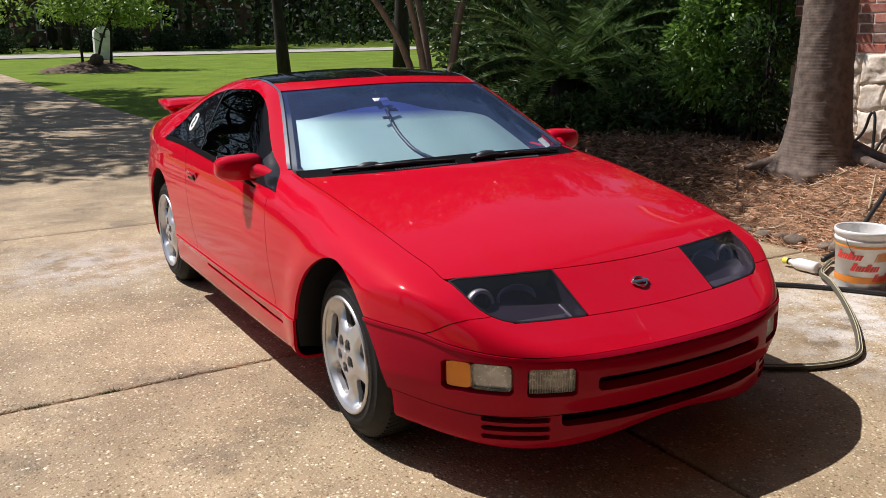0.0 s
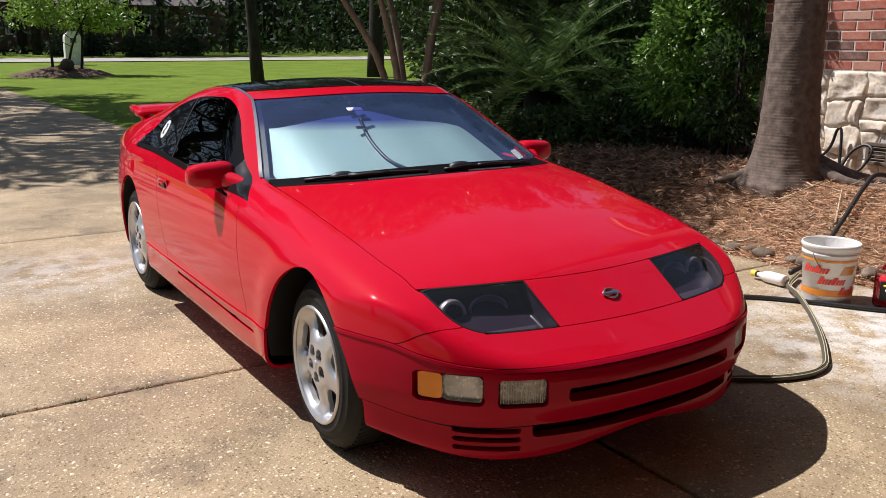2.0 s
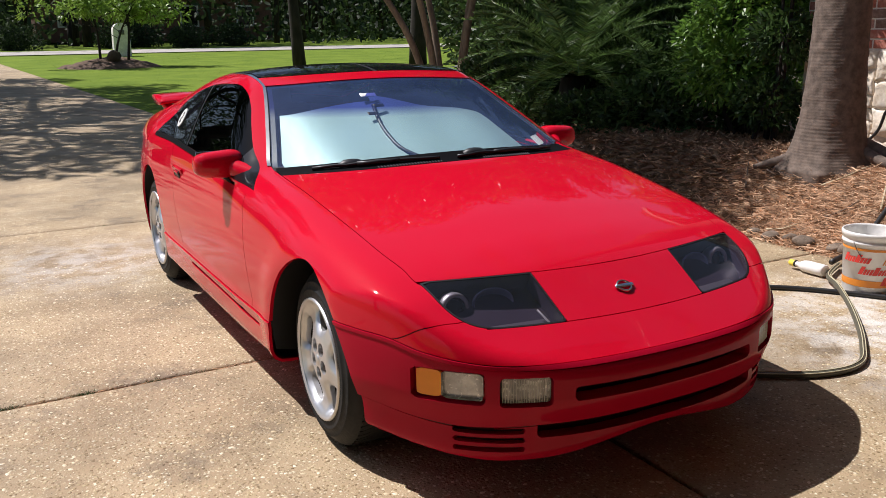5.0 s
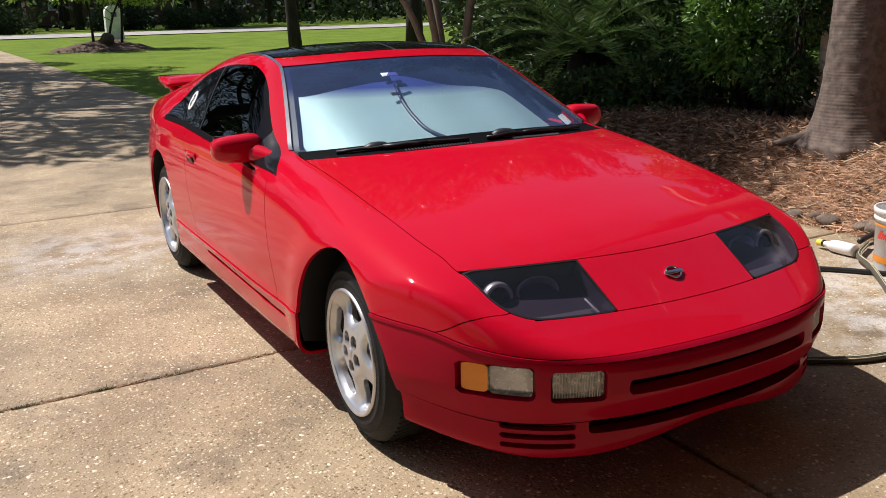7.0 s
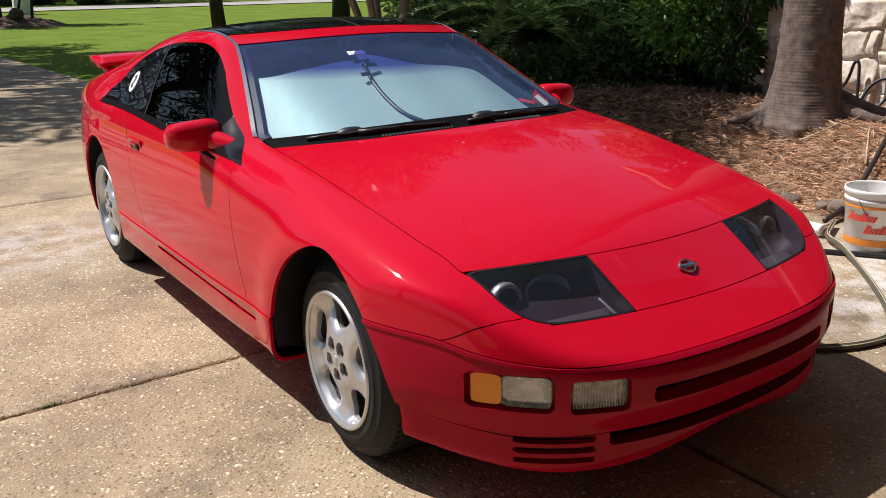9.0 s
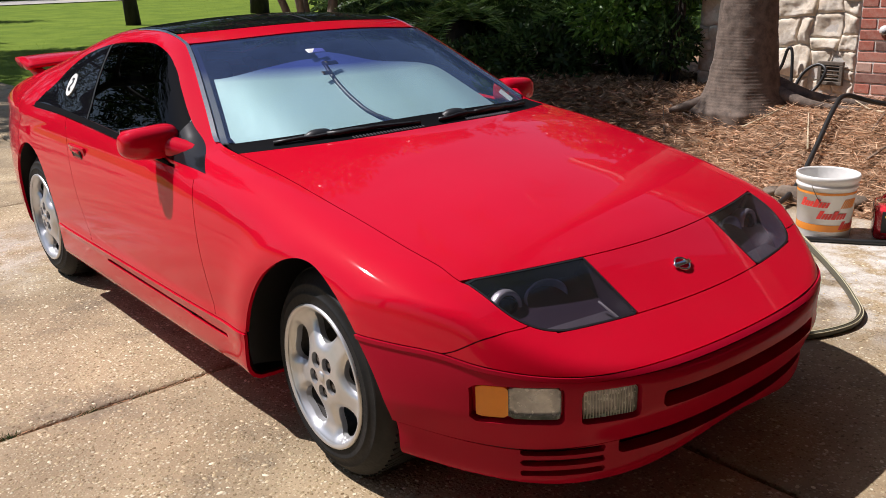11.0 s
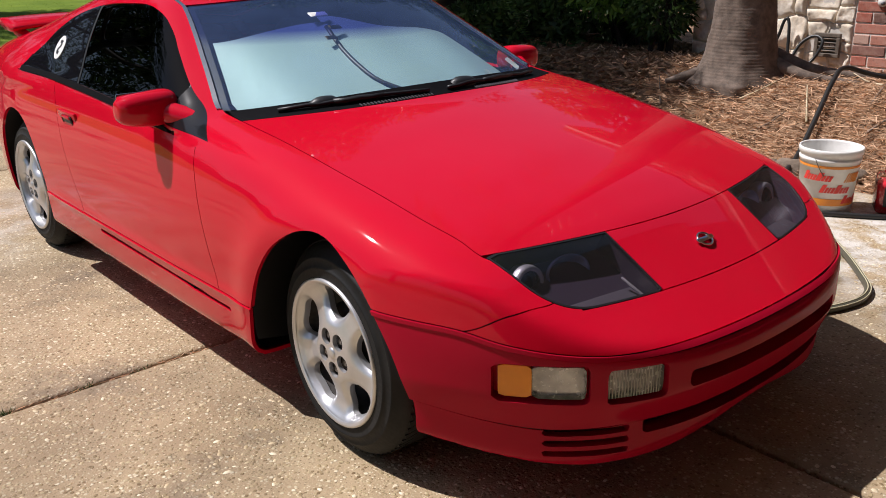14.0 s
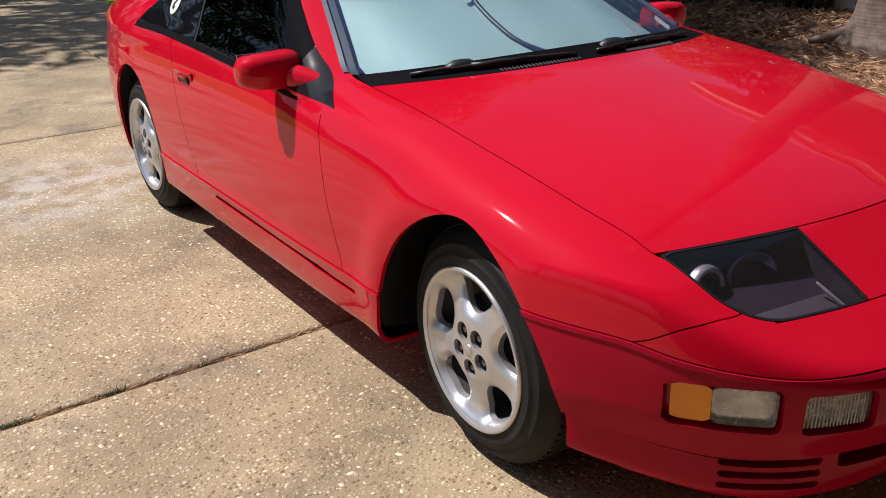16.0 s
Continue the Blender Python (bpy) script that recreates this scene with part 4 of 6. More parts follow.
def wheel_parts(car):
    """One alloy wheel with tyre, axle along x, its face towards -x, centred on the hub face."""
    R, LIP = .304, .200
    n_r, n_t = 46, 160
    r = np.linspace(.004, LIP, n_r)
    t = np.linspace(0, 2 * np.pi, n_t, endpoint=False)
    gr, gt = np.meshgrid(r, t, indexing="ij")
    v2 = np.stack([gr * np.cos(gt), gr * np.sin(gt), 0 * gr], -1).reshape(-1, 3)
    i, j = np.meshgrid(np.arange(n_r - 1), np.arange(n_t), indexing="ij")
    q = np.stack([(i * n_t + j), ((i + 1) * n_t + j), ((i + 1) * n_t + (j + 1) % n_t), (i * n_t + (j + 1) % n_t)], -1).reshape(-1, 4)
    wins = [math.radians(90 + 72 * k) for k in range(5)]

    def holes(a, b, _):
        d = np.full(a.shape, 1.0)
        for w in wins:
            u = a * math.cos(w) + b * math.sin(w)
            s = -a * math.sin(w) + b * math.cos(w)
            half = .037 + .026 * np.clip((u - .10) / .06, 0, 1.1)
            d = np.minimum(d, smax(np.abs(s) - half, np.abs(u - .141) - .044, .045))
        return -d
    def lugs(a, b, _):
        d = np.full(a.shape, 1.0)
        for k in range(5):
            w = math.radians(54 + 72 * k)
            d = np.minimum(d, np.hypot(a - .050 * math.cos(w), b - .050 * math.sin(w)) - .0235)
        return -d
    v, q = clip(v2, q, holes)
    v, q = clip(v, q, lugs)
    used, q = np.unique(q, return_inverse=True)
    q, v = q.reshape(-1, 4), v[used]

    def depth(a, b):
        rr = np.hypot(a, b)
        d = knots(rr, [(0, .0), (.03, .001), (.075, .004), (.12, .016), (.165, .020), (.183, .012), (.196, .002), (.21, 0)])
        soft = np.clip(-holes(a, b, 0) / .018, 0, 1)
        return d + .012 * (1 - soft) ** 2
    face = np.stack([depth(v[:, 0], v[:, 1]), v[:, 0], v[:, 1]], 1)
    faces = [tuple(f) if f[2] != f[3] else tuple(f[:3]) for f in q.tolist()]
    count = {}
    for f in faces:
        for a, b in zip(f, f[1:] + f[:1]):
            key = (min(a, b), max(a, b))
            count[key] = (a, b) if key not in count else None
    verts, low = [tuple(a) for a in face], {}
    for e in [e for e in count.values() if e]:
        ids = []
        for k in e:
            if k not in low:
                rr = math.hypot(*verts[k][1:])
                low[k] = len(verts)
                verts.append(verts[k])
                verts.append((verts[k][0] + (.017 if rr > .08 else .012), verts[k][1] * .985, verts[k][2] * .985))
            ids.append(low[k])
        faces.append((ids[1], ids[0], ids[0] + 1, ids[1] + 1))
    rim = part("wheel", mesh_of("wheel", verts, [f[::-1] for f in faces]), ALLOY, car, "silver five-spoke alloy wheel")
    turn = pose(0, 0, 0, 0, -90, 0)
    bm = bmesh.new()
    lathe(bm, [(LIP - .004, -.001), (LIP + .004, .006), (LIP + .010, .003), (LIP + .011, -.012), (LIP - .004, -.016)], 72, turn)
    part("rim_edge", bm, ALLOY, rim)
    # barrel split off in a dark tone: shade behind the spokes, put into colour
    bm = bmesh.new()
    lathe(bm, [(LIP - .004, -.016), (LIP - .012, -.03), (LIP - .02, -.16)], 72, turn)
    part("barrel", bm, BRAKE, rim)
    bm = bmesh.new()
    prof = [(LIP + .004, -.006), (LIP + .014, -.001), (LIP + .034, -.003), (LIP + .037, -.0005), (LIP + .040, -.004), (LIP + .060, -.0115), (LIP + .063, -.0095), (LIP + .066, -.014), (R - .020, -.027), (R - .007, -.040), (R, -.058), (R, -.185), (R - .02, -.21), (LIP, -.21)]
    lathe(bm, prof, 96, turn)
    part("tyre", bm, RUBBER, rim, "worn black tyre")
    bm = bmesh.new()
    for k in range(72):
        a = 2 * math.pi * k / 72
        for off in (-.072, -.165):
            box(bm, (.045, .016, .004), Matrix.Rotation(a, 4, "X") @ pose(-off, 0, R - .001, 0, 0, 18))
    tagged(part("tread", bm, RUBBER, rim, smooth=False), kind="stuff")
    bm = bmesh.new()
    lathe(bm, [(.03, -.07), (.12, -.07), (.128, -.075), (.128, -.085), (.03, -.09)], 48, turn)
    part("brake_disc", bm, BRAKE, rim)
    bm = bmesh.new()
    lathe(bm, [(.0, -.020), (.075, -.020)], 30, turn)
    part("lug_cover", bm, BRAKE, rim)
    for k in range(5):
        w = math.radians(54 + 72 * k)
        bm = bmesh.new()
        lathe(bm, [(.0, .0), (.008, .0), (.009, -.004), (.009, -.016)], 6, turn @ pose(0, 0, -.006))
        nut = part("lug_nut", bm, STEEL, rim, smooth=False)
        nut.location = (.004, .051 * math.cos(w), .051 * math.sin(w))
    bm = bmesh.new()
    lathe(bm, [(.0, .004), (.012, .004), (.016, .001), (.018, -.002)], 24, turn)
    part("centre_cap", bm, ALLOY, rim)
    bm = bmesh.new()
    lathe(bm, [(.02, -.10), (.19, -.10)], 40, turn)
    part("back_plate", bm, BLACK, rim)
    return rim


def add_wheels(car):
    first = wheel_parts(car)
    first.matrix_basis = pose(-.806, .010, .3035, 0, 0, -2.5)
    for x, y, turn in ((.806, .010, 180), (-.835, 2.45, 0), (.835, 2.45, 180)):
        w = copy_thing(first, pose(x, y, .3035, 0, 0, turn if y > 1 else turn - 2.5) @ pose(0, 0, 0, 37 if y > 1 else 20))
        w.parent = car


def door_mirror(car, sx):
    """Rounded red shell on a short foot."""
    n, m = 22, 28
    v, f = [], []
    for i in range(n + 1):
        p = math.pi * i / n
        for j in range(m):
            t = 2 * math.pi * j / m
            sp = lambda s, e: math.copysign(abs(s) ** e, s)  # noqa: E731
            x = sp(math.cos(p), .55)
            y, z = sp(math.sin(p), .52) * sp(math.cos(t), .8), sp(math.sin(p), .52) * sp(math.sin(t), .7)
            taper = .90 - .10 * x
            v.append((.100 * x, .060 * y * taper + .02 * x * x, .063 * z * taper * (1.0 if z > 0 else .95)))
    for i in range(n):
        for j in range(m):
            a, b = i * m + j, i * m + (j + 1) % m
            f.append((a, b, b + m, a + m))
    v = [(sx * (.855 + a), .918 + b, .858 + c) for a, b, c in v]
    shell = part("door_mirror", mesh_of("door_mirror", v, f), PAINT, car, "red rounded door mirror")
    bm = bmesh.new()
    tube(bm, glide([(sx * .68, .725, .812), (sx * .735, .775, .820), (sx * .775, .84, .832), (sx * .81, .905, .848)], 4), [.030, .031, .032, .033, .034] + [.035, .036, .036, .037] + [.037] * 4, 14)
    part("mirror_foot", bm, PAINT, shell)
    bm = bmesh.new()
    box(bm, (.155, .004, .082), pose(sx * .855, .979, .866), .0015)
    part("mirror_glass", bm, CHROME, shell)


def add_car_details(car):
    for sx in (-1, 1):
        door_mirror(car, sx)
        # door handle: a flap over a dark scoop
        bm = bmesh.new()
        box(bm, (.012, .19, .048), pose(sx * .846, 1.745, .722, 0, sx * 13), .005)
        flap = part("door_handle", bm, PAINT, car)
        bm = bmesh.new()
        box(bm, (.006, .10, .034), pose(sx * .853, 1.735, .712, 0, sx * 13), .008)
        part("handle_scoop", bm, BLACK, flap)
        bm = bmesh.new()
        box(bm, (.010, .085, .014), pose(sx * .857, 1.735, .722, 0, sx * 13), .004)
        part("handle_bar", bm, PAINT, flap)
        # washer nozzles
        bm = bmesh.new()
        box(bm, (.016, .022, .008), pose(sx * .242, .335, .839, 10), .003)
        part("washer_nozzle", bm, BLACK, car)
    # badge: plain ring and bar
    bm = bmesh.new()
    m = pose(-.004, -.597, .590, 31, 0, 0)
    tube(bm, [m @ Vector((.025 * math.cos(a), .021 * math.sin(a), .002)) for a in np.linspace(0, 2 * math.pi, 33)], .0035, 6)
    box(bm, (.070, .014, .006), m @ pose(0, 0, .003), .002)
    part("badge", bm, CHROME, car, "small chrome badge")
    # wipers
    for pts, pivot in (((-.58, .412), (-.10, 0)), (-.428, .545)), (((-.02, .412), (.54, 0)), (.08, .448)):
        (x0, y0), (x1, y1) = pts
        line = []
        for k in range(13):
            u = k / 12
            x = x0 + (x1 - x0) * u
            y = y0 + .50 * x * x + .010 * math.sin(3.1 * u)
            z = .80
            for _ in range(40):
                if car_field(np.array([x]), np.array([y]), np.array([z]))[0] > 0:
                    break
                z += .005
            line.append((x, y, z + .006))
        bm = bmesh.new()
        tube(bm, line, .007, 6)
        w = part("wiper", bm, BLACK, car)
        bm = bmesh.new()
        px, py = pivot
        lathe(bm, [(.0, .020), (.02, .017), (.036, .006), (.042, -.03)], 20, pose(px, py, .872 + .018 * (px > 0)) @ Matrix.Diagonal((1.5, .8, 1, 1)))
        tube(bm, line[4:9], [.010, .011, .011, .010, .008], 6)
        part("wiper_arm", bm, BLACK, w)
    # fine slots along the cowl
    bm = bmesh.new()
    for sx in (-1, 1):
        for k in range(22):
            x = sx * (.10 + .012 * k)
            y = .400 + .43 * x * x
            zs = np.linspace(.80, .95, 301)
            z = float(zs[np.argmax(car_field(np.full(301, x), np.full(301, y), zs) > 0)])
            box(bm, (.004, .016, .003), pose(x, y, z + .001, 14))
    tagged(part("cowl_slot", bm, TRIM_GREY, car, "row of fine grey slots in the cowl", smooth=False), kind="stuff")
    # rear wing
    v, f = [], []
    n, prof = 36, 14
    for i in range(n + 1):
        u = -1 + 2 * i / n
        x = .655 * math.copysign(abs(u) ** .9, u)
        drop = .010 * abs(u) ** 4
        chord = .21 + .05 * abs(u) ** 2
        yc, zc = 3.15 - .06 * u * u, .980 - drop
        for j in range(prof):
            t = 2 * math.pi * j / prof
            v.append((x, yc + chord * .5 * math.cos(t), zc + (.018 + .008 * abs(u)) * math.sin(t) + .03 * (math.cos(t) * .5 + .5)))
    for i in range(n):
        for j in range(prof):
            a, b = i * prof + j, i * prof + (j + 1) % prof
            f.append((a, b, b + prof, a + prof))
    f += [tuple(range(prof))[::-1], tuple(n * prof + j for j in range(prof))]
    wing = part("rear_wing", mesh_of("rear_wing", v, f), PAINT, car, "red rear wing on two feet")
    for sx in (-1, 1):
        bm = bmesh.new()
        tube(bm, glide([(sx * .57, 2.86, .88), (sx * .585, 2.96, .915), (sx * .60, 3.05, .945), (sx * .61, 3.14, .98)], 6), [.028, .028, .03, .03, .031, .031, .031, .031, .031, .031, .03, .03, .029, .028, .027, .026, .025, .024, .023], 12)
        part("wing_foot", bm, PAINT, wing)
    # cabin: dash, seats
    bm = bmesh.new()
    box(bm, (1.44, .50, .12), pose(0, .86, .745), .04)
    part("dashboard", bm, INTERIOR, car)
    bm = bmesh.new()
    box(bm, (1.36, 1.7, .05), pose(0, 1.6, .36))
    part("cabin_floor", bm, INTERIOR, car)
    for sx in (-1, 1):
        bm = bmesh.new()
        box(bm, (.48, .5, .16), pose(sx * .36, 1.35, .46, 8), .05)
        box(bm, (.46, .14, .60), pose(sx * .36, 1.68, .74, -18), .05)
        box(bm, (.26, .10, .16), pose(sx * .36, 1.79, 1.04, -12), .03)
        part("seat", bm, INTERIOR, car)
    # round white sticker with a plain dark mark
    for k, (r, out, mat_) in enumerate(((.052, .003, WHITE_PLASTIC),)):
        disc = panel("sticker", [lambda x, y, z: .4 + x, lambda x, y, z: np.hypot(y - 2.065, (z - .955) * 1.15) - r], mat_, car, out, .002, "round white sticker with a dark mark")
        for name, lim in (("mark", lambda x, y, z: np.maximum(np.abs(z - .976) - .006, np.abs(y - 2.063) - .022)), ("mark", lambda x, y, z: np.maximum(np.abs(z - .934) - .006, np.abs(y - 2.067) - .022)),
                          ("mark", lambda x, y, z: np.maximum(np.abs((y - 2.065) * .72 + (z - .955) * .69) - .007, np.abs(z - .955) - .022))):
            panel(name, [lambda x, y, z: .4 + x, lim], BLACK, disc, .0045, .001)


def sunshade():
    """Silvery folding shade standing inside the windscreen, in two leaves, with a dark cord."""
    shade = thing("sunshade", "pale silver-blue folding sunshade behind the windscreen", "sunshade")

    def inner(x0, x1, lim):
        v, q = SHELL_V, SHELL_Q
        for f in (lambda x, y, z: x0 - x, lambda x, y, z: x - x1, lambda x, y, z: .478 - screen_y(x, y), lambda x, y, z: screen_y(x, y) - 1.05, lambda x, y, z: np.abs(x) - (.676 - .61 * (z - .85)), lambda x, y, z: f_body(x, y, z) * -1, lim):
            v, q = clip(v, q, f)
        used, q = np.unique(q, return_inverse=True)
        v = v[used]
        n = slope_of(v, car_field)
        q = q.reshape(-1, 4)
        return v, n, [tuple(f) if f[2] != f[3] else tuple(f[:3]) for f in q.tolist()]
    top_r = lambda x, y, z: z - (1.056 + .05 * ramp(x, -.56, -.2))  # noqa: E731
    top_l = lambda x, y, z: smax(z - knots(x, [(-.25, 1.134), (-.13, 1.129), (.083, 1.09), (.395, 1.04), (.5, 1.02)]), (x - .40 - .42 * (1.04 - z)) * .9, .03)  # noqa: E731
    fold = lambda z: knots(z, [(.84, -.03), (.886, -.125), (.915, -.180), (.961, -.196), (1.008, -.188), (1.082, -.151), (1.13, -.13)])  # noqa: E731
    seam = lambda x, y, z: x - fold(z)  # noqa: E731
    for name, x0, x1, lim, deep in (("leaf_panel", -.65, .1, lambda x, y, z: np.maximum(top_r(x, y, z), seam(x, y, z)), .030), ("leaf_panel", -.3, .6, lambda x, y, z: np.maximum(top_l(x, y, z), -seam(x, y, z) - .01), .036)):
        v, n, f = inner(x0, x1, lim)
        w = v - n * (deep + .004 * np.sin(v[:, :1] * 18))
        part(name, mesh_of(name, w, f), SHADE_FOIL, shade)
    zs = np.linspace(1.075, .876, 16)
    pts = []
    for z in zs:
        x = float(fold(z))
        ys = np.linspace(.3, 1.3, 400)
        hit = ys[np.argmax(car_field(np.full(400, x), ys, np.full(400, z)) < 0)]
        pts.append((x, hit + .045, z - .012))
    bm = bmesh.new()
    tube(bm, pts, .009, 6)
    part("cord", bm, BLACK, shade)
    for x, z, sx_, sz_, mt in ((-.157, 1.106, .075, .03, WHITE_PLASTIC), (-.15, 1.066, .05, .024, BLACK), (-.203, 1.037, .045, .022, BLACK)):
        ys = np.linspace(.3, 1.3, 400)
        hit = ys[np.argmax(car_field(np.full(400, x), ys, np.full(400, z)) < 0)]
        bm = bmesh.new()
        box(bm, (sx_, .004, sz_), pose(x, hit + .018, z, -64), .002)
        part("tab", bm, mt, shade)
    return shade


CAR = build_car()
add_wheels(CAR)
add_car_details(CAR)
SHADE = sunshade()
# inspection sticker on the glass
panel("inspection_sticker", [lambda x, y, z: .3 - x, lambda x, y, z: y - 1.5, lambda x, y, z: np.maximum(np.abs(x - .560) - .038, np.abs(z - .893) - .016)], WHITE_PLASTIC, CAR, -.008, 0, "small white windscreen sticker")

# ---- plants ----


def limbed(rng, base, height, lean=(0, 0), r=.12, limbs=7, start=.35, spread=.45, bark_sides=10):
    """A tapered trunk with limbs; gives the bmesh and the limb tips."""
    bm, tips = bmesh.new(), []
    b = Vector(base)
    top = b + Vector((lean[0], lean[1], height))
    trunk = glide([b - Vector((0, 0, .15)), b.lerp(top, .3) + Vector((rng.uniform(-1, 1), rng.uniform(-1, 1), 0)) * r * .8, b.lerp(top, .65) + Vector((rng.uniform(-1, 1), rng.uniform(-1, 1), 0)) * r, top], 5)
    n = len(trunk)
    tube(bm, trunk, [r * (1.25 if k == 0 else 1.08 if k == 1 else 1 - .75 * k / n) for k in range(n)], bark_sides)
    tips.append(top)
    for k in range(limbs):
        u = start + (1 - start) * (k + .5) / limbs
        p = trunk[min(int(u * n), n - 1)]
        a = k * 2.4 + rng.uniform(-.4, .4)
        out = height * spread * (1.15 - u) * rng.uniform(.8, 1.2)
        tip = p + Vector((math.cos(a) * out, math.sin(a) * out, out * rng.uniform(.35, .8)))
        mid = p.lerp(tip, .5) + Vector((0, 0, -.06 * out))
        tube(bm, glide([p, mid, tip], 4), [r * (1 - u) * .55 + .012 - .0012 * j for j in range(9)], 6)
        tips += [tip, mid.lerp(tip, .4)]
    return bm, tips


def crown(seed, centres, radius, count, size, flat=.75, droop=.2):
    """Leaves in clumps round the centres, thick outside and with gaps."""
    rng = np.random.default_rng(seed)
    c = np.array([tuple(p) for p in centres])
    who = rng.integers(0, len(c), count)
    d = rng.normal(size=(count, 3))
    d /= np.linalg.norm(d, axis=1, keepdims=True)
    rad = radius * (.45 + .55 * rng.random(count) ** .5)[:, None] * rng.uniform(.7, 1.15, len(c))[who][:, None]
    p = c[who] + d * rad * (1, 1, flat)
    way = d + rng.normal(size=(count, 3)) * .7 + (0, 0, -droop)
    return big_mesh("crown", *blades(rng, p, way, size * rng.uniform(.6, 1.3, count), size * .5 * rng.uniform(.7, 1.2, count)))


def shrub(name, label, centres, radius, count, size, mat, seed, stems=6, base=None):
    ob = thing(name, label, "shrub")
    rng = random.Random(seed)
    cx = sum(c[0] for c in centres) / len(centres)
    cy = sum(c[1] for c in centres) / len(centres)
    b = base or (cx, cy, float(bed(cx, cy)))
    bm = bmesh.new()
    for k in range(stems):
        c = Vector(centres[k % len(centres)])
        tube(bm, glide([(b[0] + rng.uniform(-.15, .15), b[1] + rng.uniform(-.15, .15), b[2] - .05), Vector(b).lerp(c, .5) + Vector((rng.uniform(-.1, .1), rng.uniform(-.1, .1), 0)), c], 4), [.03 - .0025 * j for j in range(9)], 6)
    part("branchwork", bm, DARK_BARK, ob)
    part("crown", crown(seed, centres, radius, count, size), mat, ob)
    return ob


def ring_trunk():
    """The ringed palm trunk with a flared foot and roots, in the bed."""
    ob = thing("palm_tree", "grey ringed palm trunk flaring into roots in the mulch", "tree")
    cx, cy, turns, rows = 3.83, 1.60, 56, 330
    v, f = [], []
    for i in range(rows + 1):
        z = .22 + .0068 * min(i, 310) + max(0, i - 310) * .26
        h = z - .36
        r = .172 + .04 * math.exp(-max(h, 0) / .9) + .07 * math.exp(-max(h, 0) / .13) + .05 * math.exp(-max(h, 0) / .40)
        ringed = .0026 * abs(math.sin(h * 140 + 1.5 * math.sin(h * 11) + .5 * math.sin(2 * math.pi * i / 40))) ** .5
        for j in range(turns):
            t = 2 * math.pi * j / turns
            root = .045 * math.exp(-max(h, 0) / .13) * max(0, math.cos(5 * t + .6)) ** 2
            rough = .006 * noise.noise((math.cos(t) * 3, math.sin(t) * 3, z * 14)) + .004 * noise.noise((math.cos(t) * 14, math.sin(t) * 14, z * 5))
            rr = r + root + ringed + rough
            v.append((cx + .012 * h + rr * math.cos(t), cy + rr * math.sin(t), z))
    for i in range(rows):
        for j in range(turns):
            a, b = i * turns + j, i * turns + (j + 1) % turns
            f.append((a, b, b + turns, a + turns))
    part("trunk", mesh_of("trunk", v, f), PALM_BARK, ob)
    rng = random.Random(8)
    for path in ([(3.95, 1.40, .55), (4.02, 1.15, .46), (4.15, .85, .42), (4.35, .5, .40)], [(3.9, 1.38, .5), (3.88, 1.1, .43), (3.98, .78, .40)], [(3.66, 1.74, .44), (3.55, 1.90, .38), (3.48, 1.98, .35)]):
        bm = bmesh.new()
        line = glide(path, 6)
        tube(bm, line, [.05 - .035 * k / len(line) for k in range(len(line))], 10)
        part("root", bm, PALM_BARK, ob)
    nr = np.random.default_rng(5)
    # crown high above, out of sight but for its shade
    vs, qs, base = [], [], 0
    for k in range(26):
        a = 2.399 * k
        rise = .9 - .06 * k
        pts = [Vector((cx + .07 + math.cos(a) * s, cy + math.sin(a) * s, 7.4 + rise * s - .34 * s * s)) for s in np.linspace(.1, 2.1, 26)]
        for i, p in enumerate(pts[2:], 2):
            d = (pts[i] - pts[i - 1]).normalized()
            s = d.cross(Vector((0, 0, 1))).normalized()
            for sg in (-1, 1):
                vs.append(tuple(p)), qs.append(tuple(s * sg + d * .5 + Vector((0, 0, -.35))))
    part("fronds", big_mesh("fronds", *blades(nr, np.array(vs), np.array(qs), .42, .03)), FROND, ob)


def sago(base, height, reach, seed, fronds=34):
    """A cycad: a stout stem with arching feather fronds."""
    ob = thing("sago_palm", "dark green sago palm with arching feathery fronds", "palm")
    rng = random.Random(seed)
    b = Vector(base)
    bm = bmesh.new()
    tube(bm, [b - Vector((0, 0, .1)), b + Vector((0, 0, height * .5)), b + Vector((0, 0, height))], [.17, .16, .13], 12)
    part("stem", bm, DARK_BARK, ob)
    nr = np.random.default_rng(seed)
    ps, ws, ls = [], [], []
    rach = bmesh.new()
    top = b + Vector((0, 0, height))
    for k in range(fronds):
        a = 2.399 * k + rng.uniform(-.2, .2)
        rise = 1.9 - 1.75 * k / fronds + rng.uniform(-.1, .1)
        long = reach * rng.uniform(.85, 1.15)
        pts = []
        for s in np.linspace(.03, 1, 30):
            q = s * long
            pts.append(top + Vector((math.cos(a) * q * (1 - .12 * rise * (1 - s)), math.sin(a) * q * (1 - .12 * rise * (1 - s)), rise * q * .8 - .56 * q * q / reach)))
        tube(rach, pts[::4], .006, 4)
        for i in range(2, 30):
            d = (pts[i] - pts[i - 1]).normalized()
            s = d.cross(Vector((0, 0, 1))).normalized()
            up = s.cross(d)
            for sg in (-1, 1):
                for sub in (0, .5):
                    ps.append(tuple(pts[i - 1].lerp(pts[i], sub))), ws.append(tuple(s * sg + d * .45 + up * .35))
                    u = i / 30
                    ls.append(.17 * (1 - .75 * u * u) * min(1, .4 + 2 * u))
    part("rachis", rach, FROND, ob)
    part("fronds", big_mesh("fronds", *blades(nr, np.array(ps), np.array(ws), np.array(ls), .011, .12)), FROND, ob)


